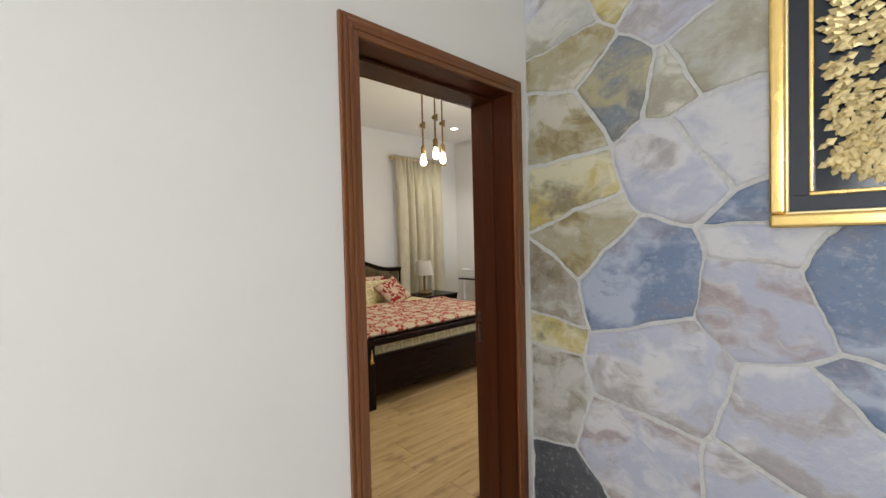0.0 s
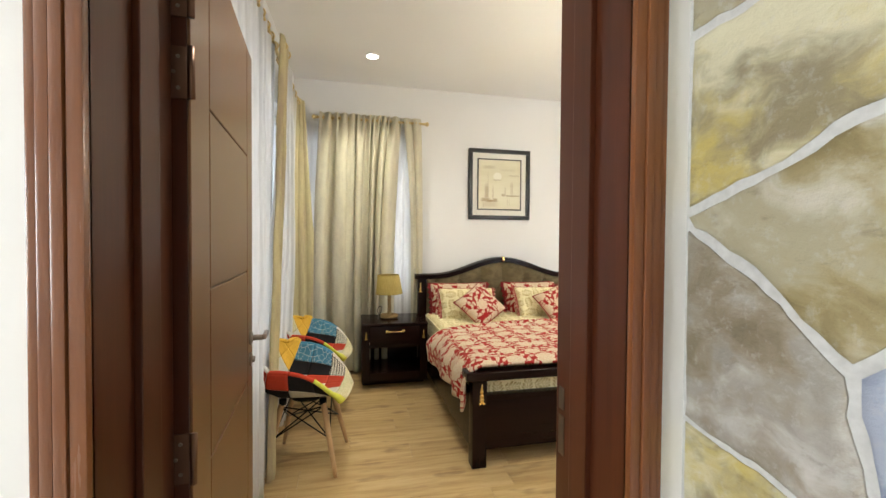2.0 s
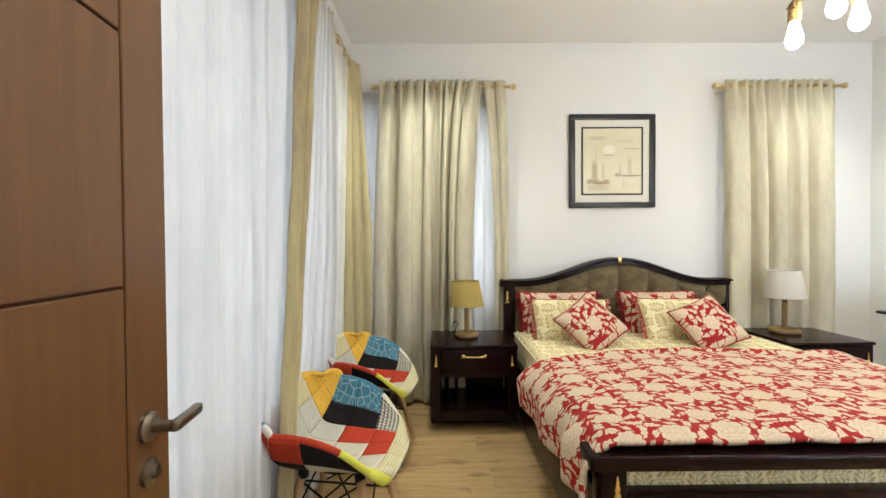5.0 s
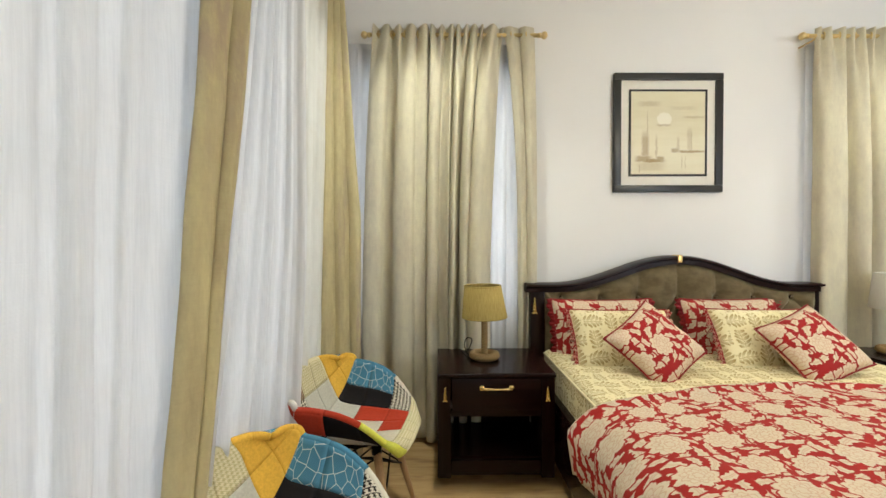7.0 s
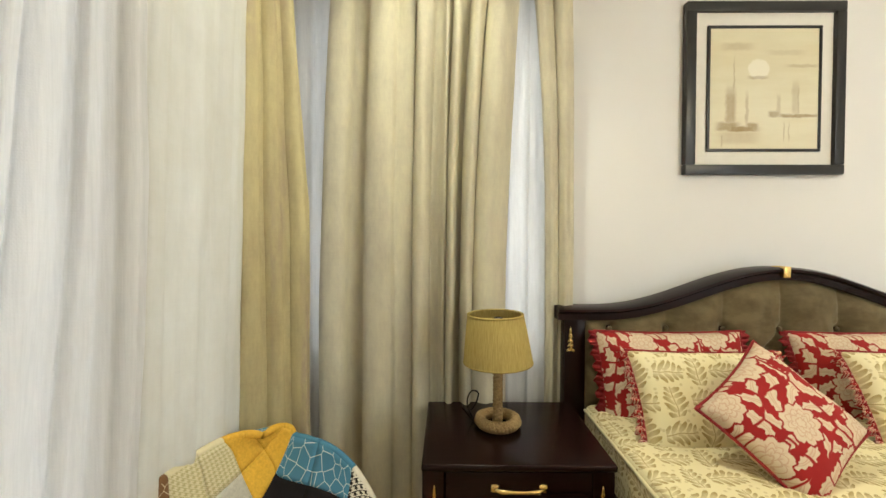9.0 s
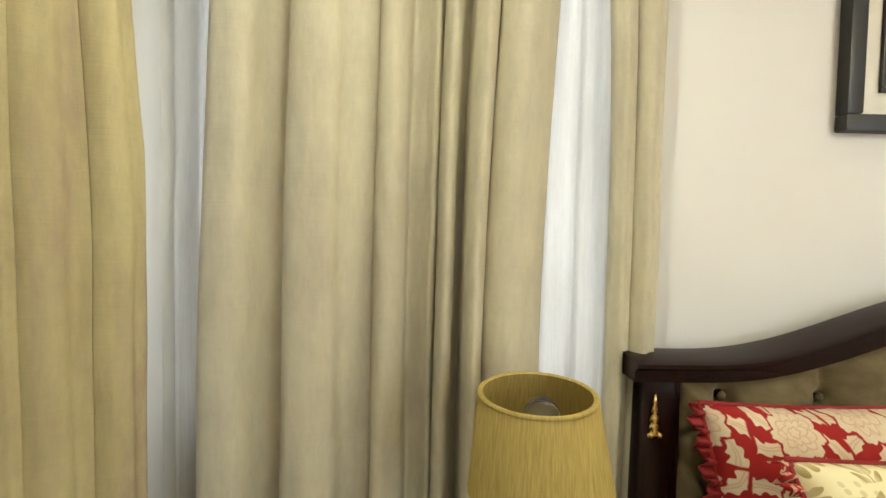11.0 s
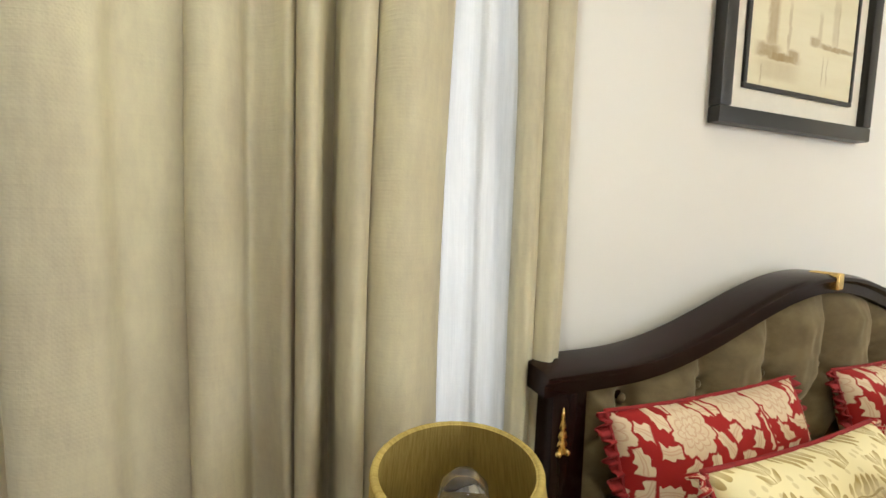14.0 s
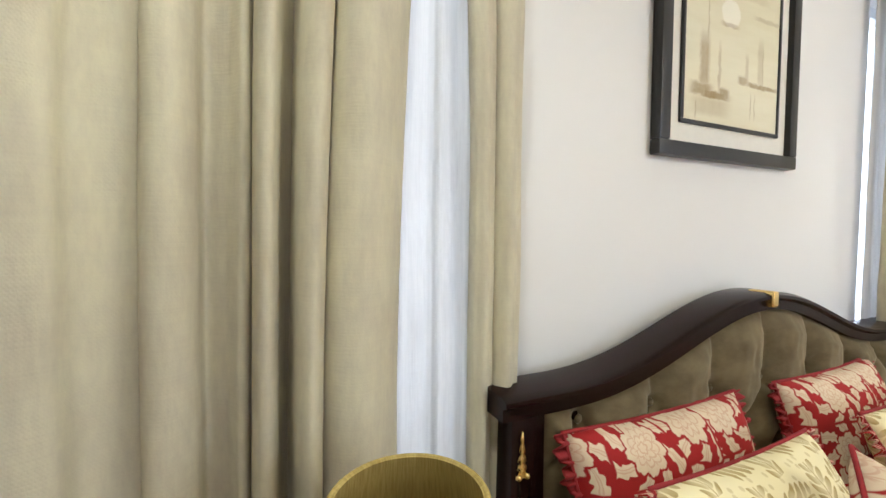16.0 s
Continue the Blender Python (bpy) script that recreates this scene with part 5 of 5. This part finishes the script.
def sepia():
    """A soft sepia harbour: moon, haze, a moored boat with masts, a far shore with a tower, and their reflections."""
    k = Nodes("sepia_seascape_canvas")
    sep = k.node("ShaderNodeSeparateXYZ", Vector=k.c)
    blur = k.noise(k.scale(k.c, (9, 1, 5)), 4.0, 4, 0.65)
    blur2 = k.noise(k.scale(k.c, (6, 1, 12)), 5.0, 4, 0.65)
    u = k.math("ADD", k.math("DIVIDE", k.math("SUBTRACT", sep.outputs[0], PX0 + 0.113), PX1 - PX0 - 0.226), k.math("MULTIPLY", k.math("SUBTRACT", blur, 0.5), 0.045))
    v = k.math("ADD", k.math("DIVIDE", k.math("SUBTRACT", sep.outputs[2], PZ0 + 0.118), PZ1 - PZ0 - 0.236), k.math("MULTIPLY", k.math("SUBTRACT", blur2, 0.5), 0.035))

    def dab(cu, cv, su, sv, soft=0.5):
        a = k.math("ABSOLUTE", k.math("DIVIDE", k.math("SUBTRACT", u, cu), su))
        b = k.math("ABSOLUTE", k.math("DIVIDE", k.math("SUBTRACT", v, cv), sv))
        return k.math("MULTIPLY", k.step(a, 1 + soft, 1 - soft), k.step(b, 1 + soft, 1 - soft))

    ink = 0.0
    for cu, cv, su, sv, w in ((0.17, 0.185, 0.10, 0.035, 0.75), (0.30, 0.165, 0.14, 0.022, 0.85), (0.40, 0.185, 0.05, 0.028, 0.7), (0.195, 0.34, 0.045, 0.15, 0.62), (0.225, 0.54, 0.006, 0.19, 0.42), (0.345, 0.32, 0.014, 0.13, 0.4), (0.27, 0.095, 0.17, 0.05, 0.32), (0.12, 0.07, 0.008, 0.05, 0.5), (0.82, 0.275, 0.19, 0.013, 0.75), (0.79, 0.41, 0.030, 0.13, 0.30), (0.815, 0.40, 0.010, 0.12, 0.45), (0.60, 0.29, 0.05, 0.024, 0.6), (0.635, 0.36, 0.018, 0.08, 0.35), (0.69, 0.14, 0.006, 0.07, 0.45), (0.735, 0.14, 0.006, 0.07, 0.4), (0.86, 0.69, 0.14, 0.012, 0.35), (0.25, 0.85, 0.13, 0.03, 0.28), (0.44, 0.595, 0.08, 0.012, 0.5), (0.70, 0.80, 0.16, 0.02, 0.18)):
        ink = k.math("MAXIMUM", ink, k.math("MULTIPLY", dab(cu, cv, su, sv), w))
    ink = k.math("MULTIPLY", ink, k.math("ADD", 0.55, k.math("MULTIPLY", blur, 0.8)))
    du, dv = k.math("DIVIDE", k.math("SUBTRACT", u, 0.45), 0.10), k.math("DIVIDE", k.math("SUBTRACT", v, 0.665), 0.085)
    moon = k.step(k.math("ADD", k.math("MULTIPLY", du, du), k.math("MULTIPLY", dv, dv)), 1.15, 0.75)
    haze = k.math("ADD", k.math("MULTIPLY", v, 0.6), k.math("MULTIPLY", k.noise(k.scale(k.c, (3, 1, 16)), 1.5, 4), 0.5))
    col = k.ramp(haze, [(0.15, (0.70, 0.635, 0.44)), (0.40, (0.78, 0.735, 0.55)), (0.70, (0.70, 0.64, 0.44)), (1.0, (0.76, 0.71, 0.52))])
    col = k.mix(k.math("MULTIPLY", moon, 0.9), col, (0.84, 0.80, 0.66))
    return k.done(k.mix(ink, col, (0.30, 0.19, 0.055)), 0.6)


pic = thing("picture", "framed sepia seascape with boats on the wall", "picture")
PX0, PX1, PZ0, PZ1 = 3.315, 4.030, 1.587, 2.364


def ring_frame(x0, x1, z0, z1, w, y0, y1, bev):
    bm = bmesh.new()
    for lo, hi in (((x0, y0, z0), (x1, y1, z0 + w)), ((x0, y0, z1 - w), (x1, y1, z1)), ((x0, y0, z0 + w), (x0 + w, y1, z1 - w)), ((x1 - w, y0, z0 + w), (x1, y1, z1 - w))):
        box(lo, hi, bev, bm)
    return bm


part("frame", ring_frame(PX0, PX1, PZ0, PZ1, 0.045, 5.737, NORTH - 0.001, 0.006), FRAMEBLACK, pic, "", "edges")
part("mat_board", box((PX0 + 0.04, 5.757, PZ0 + 0.04), (PX1 - 0.04, 5.767, PZ1 - 0.04)), MATBOARD, pic, "cream mat")
part("inner_frame", ring_frame(PX0 + 0.100, PX1 - 0.100, PZ0 + 0.105, PZ1 - 0.105, 0.013, 5.747, 5.757, 0.003), FRAMEBLACK, pic, "", "edges")
part("canvas", box((PX0 + 0.113, 5.751, PZ0 + 0.118), (PX1 - 0.113, 5.7565, PZ1 - 0.118)), sepia(), pic, "sepia painted canvas")
gp = thing("gilt_picture", "gold-framed relief of gilt leaves on dark blue ground", "picture")
GY1, GY0, GZ0, GZ1 = 1.140, 0.20, 1.395, 2.62
FX = STONE_X - 0.012
NAVY = plain("navy_mat", (0.014, 0.018, 0.032), 0.5, 0.3)
NAVYGLOSS = plain("deep_blue_ground", (0.012, 0.020, 0.035), 0.12, 0.5, 6)
PALEGOLD = metal("pale_gilt_leaf", (0.95, 0.80, 0.46), 0.42)


def yz_frame(y0, y1, z0, z1, w, x0, x1, bev):
    bm = bmesh.new()
    for lo, hi in (((x0, y0, z0), (x1, y1, z0 + w)), ((x0, y0, z1 - w), (x1, y1, z1)), ((x0, y0, z0 + w), (x1, y0 + w, z1 - w)), ((x0, y1 - w, z0 + w), (x1, y1, z1 - w))):
        box(lo, hi, bev, bm, 3)
    return bm


part("outer_frame", yz_frame(GY0, GY1, GZ0, GZ1, 0.042, FX - 0.035, FX, 0.010), GOLD, gp, "polished gold moulding", True)
part("frame_bead", yz_frame(GY0 + 0.038, GY1 - 0.038, GZ0 + 0.038, GZ1 - 0.038, 0.010, FX - 0.030, FX - 0.004, 0.004), PALEGOLD, gp, "", True)
part("mat", yz_frame(GY0 + 0.046, GY1 - 0.046, GZ0 + 0.046, GZ1 - 0.046, 0.05, FX - 0.016, FX - 0.002, 0.002), NAVY, gp)
part("inner_bead", yz_frame(GY0 + 0.092, GY1 - 0.092, GZ0 + 0.092, GZ1 - 0.092, 0.012, FX - 0.026, FX - 0.003, 0.004), GOLD, gp, "", True)
part("ground_panel", box((FX - 0.006, GY0 + 0.1, GZ0 + 0.1), (FX - 0.001, GY1 - 0.1, GZ1 - 0.1)), NAVYGLOSS, gp)
rng = random.Random(5)
lbm = bmesh.new()
gy, gz = (GY0 + GY1) / 2, (GZ0 + GZ1) / 2
for k in range(1500):
    s = rng.random()
    side = rng.choice((-1, 1)) if rng.random() < 0.6 else 0
    if side:
        y, z = gy + side * (0.165 + 0.155 * rng.random() ** 0.8), gz + (2 * s - 1) * 0.44
        ang = math.atan2(z - gz + 0.1, (y - gy)) + rng.uniform(-0.5, 0.5)
    else:
        b = rng.choice((-1, 1))
        y, z = gy + (2 * s - 1) * 0.30, gz + b * (0.30 + 0.16 * rng.random())
        ang = math.atan2(b, 0.3 * (y - gy)) + rng.uniform(-0.6, 0.6)
    ln, wd, x = rng.uniform(0.030, 0.052), rng.uniform(0.009, 0.015), FX - 0.010 - 0.020 * rng.random()
    q = [(0, 0, 0), (ln * 0.35, wd, 0.001), (ln * 0.55, wd * 0.55, 0.0), (ln * 0.7, wd * 0.75, 0.001), (ln, 0, -0.002), (ln * 0.7, -wd * 0.75, 0.001), (ln * 0.55, -wd * 0.55, 0.0), (ln * 0.35, -wd, 0.001)]
    co, si = math.cos(ang), math.sin(ang)
    ring_v = [lbm.verts.new((x - d, y + a * co - b2 * si, z + a * si + b2 * co)) for a, b2, d in q]
    peak = lbm.verts.new((x - 0.007, y + ln * 0.5 * co, z + ln * 0.5 * si))
    for i in range(len(q)):
        lbm.faces.new((ring_v[i], ring_v[(i + 1) % len(q)], peak))
tagged(part("gilt_leaves", lbm, PALEGOLD, gp, "dense gilt relief leaves"), kind="stuff")
part("gilt_panel", box((FX - 0.022, gy - 0.17, gz - 0.30), (FX - 0.006, gy + 0.17, gz + 0.30), 0.006), PALEGOLD, gp, "raised gilt panel", True)
part("gilt_panel_edge", yz_frame(gy - 0.19, gy + 0.19, gz - 0.32, gz + 0.32, 0.02, FX - 0.028, FX - 0.006, 0.005), GOLD, gp, "", True)

# ---- desk by the east wall ----
desk = thing("desk", "slim desk with a dark top against the far wall", "desk")
part("desktop", box((5.48, 3.3, 0.755), (EAST - 0.002, 5.36, 0.778), 0.008), FRAMEBLACK, desk, "", "edges")
for y in (3.36, 5.30):
    for x in (5.53, 5.83):
        part("leg", box((x - 0.02, y - 0.02, 0), (x + 0.02, y + 0.02, 0.745), 0.004), WHITEPLASTIC, desk)
bx = thing("white_box", "glossy white box on the desk", "box")
part("box_body", box((5.50, 3.7, 0.779), (5.82, 5.30, 0.92), 0.02, None, 4), plain("glossy_white", (0.80, 0.82, 0.86), 0.12, 0.03), bx, "", True)

# ---- stone wall: separate flagstones in mortar ----
def stone_mat(name, base, alt, dark, spot):
    k = Nodes(name)
    r = k.rnd()
    sh = k.node("ShaderNodeCombineXYZ", X=0.0, Y=k.math("MULTIPLY", r, 53.0), Z=k.math("MULTIPLY", r, 29.0))
    v = k.vec("ADD", k.c, sh.outputs[0])
    swirl = k.vec("ADD", k.scale(v, (1, 2.4, 5.5)), k.vec("MULTIPLY", k.noise(v, 3, 3, col=True), (2.2, 2.2, 2.2)))
    layer = k.noise(swirl, 0.9, 6, 0.58)
    col = k.mix(k.step(layer, 0.42, 0.58), base, alt)
    col = k.mix(k.math("MULTIPLY", k.step(k.noise(swirl, 0.8, 5, 0.6), 0.48, 0.64), 0.8), col, spot)
    dk = k.noise(swirl, 0.8, 6, 0.6)
    col = k.mix(k.math("MULTIPLY", k.step(dk, 0.49, 0.64), 0.60), col, dark)
    fl = k.noise(v, 48, 5, 0.7)
    patch = k.noise(k.scale(v, (1, 1, 2.2)), 11, 6, 0.72)
    col = k.mix(k.math("MULTIPLY", k.step(patch, 0.52, 0.70), 0.30), col, alt)
    col = k.mix(k.math("MULTIPLY", k.step(patch, 0.42, 0.30), 0.35), col, dark)
    col = k.mix(k.math("MULTIPLY", k.step(fl, 0.54, 0.68), 0.25), col, (0.5, 0.49, 0.47))
    k.bump(k.math("ADD", layer, k.math("MULTIPLY", fl, 0.35)), 0.6, 0.014)
    return k.done(col, k.math("ADD", 0.38, k.math("MULTIPLY", dk, 0.3)))


STONES = {
    "y": stone_mat("ochre_flagstone", (0.440, 0.350, 0.110), (0.560, 0.520, 0.360), (0.120, 0.085, 0.035), (0.360, 0.330, 0.230)),
    "o": stone_mat("olive_flagstone", (0.340, 0.305, 0.205), (0.500, 0.470, 0.390), (0.095, 0.075, 0.045), (0.430, 0.330, 0.110)),
    "s": stone_mat("blue_slate_flagstone", (0.131, 0.176, 0.275), (0.340, 0.373, 0.461), (0.055, 0.073, 0.115), (0.319, 0.296, 0.329)),
    "e": stone_mat("two_toned_flagstone", (0.165, 0.186, 0.220), (0.363, 0.319, 0.186), (0.094, 0.082, 0.060), (0.236, 0.258, 0.302)),
    "m": stone_mat("rusty_lilac_flagstone", (0.368, 0.379, 0.466), (0.527, 0.516, 0.527), (0.165, 0.181, 0.241), (0.439, 0.275, 0.165)),
    "l": stone_mat("lilac_grey_flagstone", (0.384, 0.395, 0.483), (0.538, 0.533, 0.544), (0.209, 0.214, 0.264), (0.461, 0.373, 0.285)),
    "g": stone_mat("grey_green_flagstone", (0.395, 0.395, 0.371), (0.530, 0.519, 0.469), (0.198, 0.192, 0.174), (0.469, 0.409, 0.248)),
    "b": stone_mat("brown_layered_flagstone", (0.260, 0.235, 0.200), (0.460, 0.440, 0.410), (0.075, 0.062, 0.045), (0.340, 0.260, 0.140)),
    "k": stone_mat("charcoal_flagstone", (0.040, 0.043, 0.050), (0.068, 0.069, 0.079), (0.017, 0.017, 0.020), (0.079, 0.079, 0.085)),
}
# Middle of each stone (along the wall, height), its growth over its neighbours, its kind.
SEEDS = [(1.82, 2.33, -0.001, 'g'), (1.63, 2.41, 0.006, 'y'), (1.44, 2.26, 0.008, 'l'), (1.80, 2.18, 0.000, 'o'), (1.63, 2.00, 0.006, 'e'), (1.39, 1.96, 0.004, 'g'), (1.31, 2.00, 0.010, 'g'), (1.29, 1.76, 0.006, 'l'), (1.86, 1.86, 0.000, 'o'), (1.84, 1.60, 0.001, 'y'), (1.42, 1.67, 0.003, 'l'), (1.14, 1.37, -0.017, 's'), (1.77, 1.40, 0.000, 'o'), (2.00, 1.10, 0.002, 'b'), (1.55, 1.18, 0.022, 's'), (1.14, 1.32, -0.010, 'l'), (1.17, 1.13, 0.010, 'm'), (0.94, 1.21, -0.000, 's'), (2.01, 1.04, -0.004, 'y'), (2.02, 0.71, -0.009, 'b'), (1.46, 0.86, 0.030, 'l'), (1.51, 0.56, 0.001, 'm'), (1.93, 0.16, -0.030, 'k'), (1.09, 0.75, 0.026, 'l'), (1.01, 0.82, -0.001, 's'), (1.17, 0.56, -0.001, 'l')]


def clip(poly, p, q, gain, gap):
    """Keep the part of a polygon nearer to p than to q, less half a joint; gain moves the joint towards q."""
    n = (q - p).normalized()
    c = n.dot((p + q) / 2) + gain / (2 * (q - p).length) - gap
    out = []
    for a, b in zip(poly, poly[1:] + poly[:1]):
        da, db = n.dot(a) - c, n.dot(b) - c
        if da <= 0:
            out.append(a)
        if da * db < 0:
            out.append(a + (b - a) * (da / (da - db)))
    return out


cladding = thing("stone_cladding", "irregular multicoloured flagstones set in pale mortar on the hall wall", "stone wall", kind="structure")
rng = random.Random(12)
seeds = [(Vector((y, z)), g, c) for y, z, g, c in SEEDS]
known = [(0.72, 2.08, 0.06, 2.52)]
for _ in range(900):
    p = Vector((rng.uniform(-2.2, 2.07), rng.uniform(0.0, TOP)))
    if all((p - s).length > 0.30 for s, _, _ in seeds) and not any(a < p.x < b and c < p.y < d for a, b, c, d in known):
        seeds.append((p, 0.0, rng.choice("llggsobyl")))
for p, g, c in seeds:
    poly = [Vector(v) for v in ((-2.2, 0.0), (2.062, 0.0), (2.062, TOP), (-2.2, TOP))]
    for q, g2, _ in seeds:
        if q is not p and (q - p).length < 1.6 and len(poly) > 2:
            poly = clip(poly, p, q, g - g2, 0.004 + 0.005 * abs(math.sin(37 * (p.x + q.x) + 19 * (p.y + q.y))))
    if len(poly) < 3:
        continue
    edge = []
    for a, b in zip(poly, poly[1:] + poly[:1]):
        n = max(1, round((b - a).length / 0.024))
        for k in range(n):
            e = a + (b - a) * k / n
            w = 0.013 if k else 0.010
            e = e + Vector((noise.noise(Vector((e.x * 8, e.y * 8, 1))) + 0.5 * noise.noise(Vector((e.x * 27, e.y * 27, 1))), noise.noise(Vector((e.x * 8, e.y * 8, 5))) + 0.5 * noise.noise(Vector((e.x * 27, e.y * 27, 5))))) * w - (e - p) * (0.008 if k == 0 else 0)
            edge.append(Vector((min(e.x, 2.062), min(max(e.y, 0), TOP))))
    bm = bmesh.new()
    mid = sum(edge, Vector((0, 0))) / len(edge)
    depth = STONE_X - rng.uniform(0.0, 0.003)
    rows3 = []
    for shrink, x in ((0.0, STONE_X + 0.008), (0.0, depth + 0.0045), (0.006, depth + 0.001), (0.022, depth)):
        rows3.append([bm.verts.new((x, *(e + (mid - e).normalized() * min(shrink, (mid - e).length * 0.5)))) for e in edge])
    for a, b in zip(rows3, rows3[1:]):
        for i in range(len(edge)):
            j = (i + 1) % len(edge)
            bm.faces.new((a[i], a[j], b[j], b[i]))
    bm.faces.new(rows3[-1])
    part("flagstone", bm, STONES[c], cladding, "", "edges")

# ---- floor planks ----
PW, PL = 0.192, 1.22
rng = random.Random(4)
y, rown = SOUTH - 0.12, 0
while y < NORTH - 0.002:
    y1 = min(y + PW, NORTH - 0.002)
    x = WEST - PL * rng.random()
    while x < EAST:
        a, b = max(x, WEST + 0.001), min(x + PL, EAST - 0.001)
        if y < SOUTH:
            a, b = max(a, DL), min(b, DR)
        if b - a > 0.02:
            part("plank", box((a + 0.0006, y + 0.0006, -0.0095), (b - 0.0006, y1 - 0.0006, 0.0), 0.0012, None, 1), OAK, floor)
        x += PL
    y, rown = y1, rown + 1
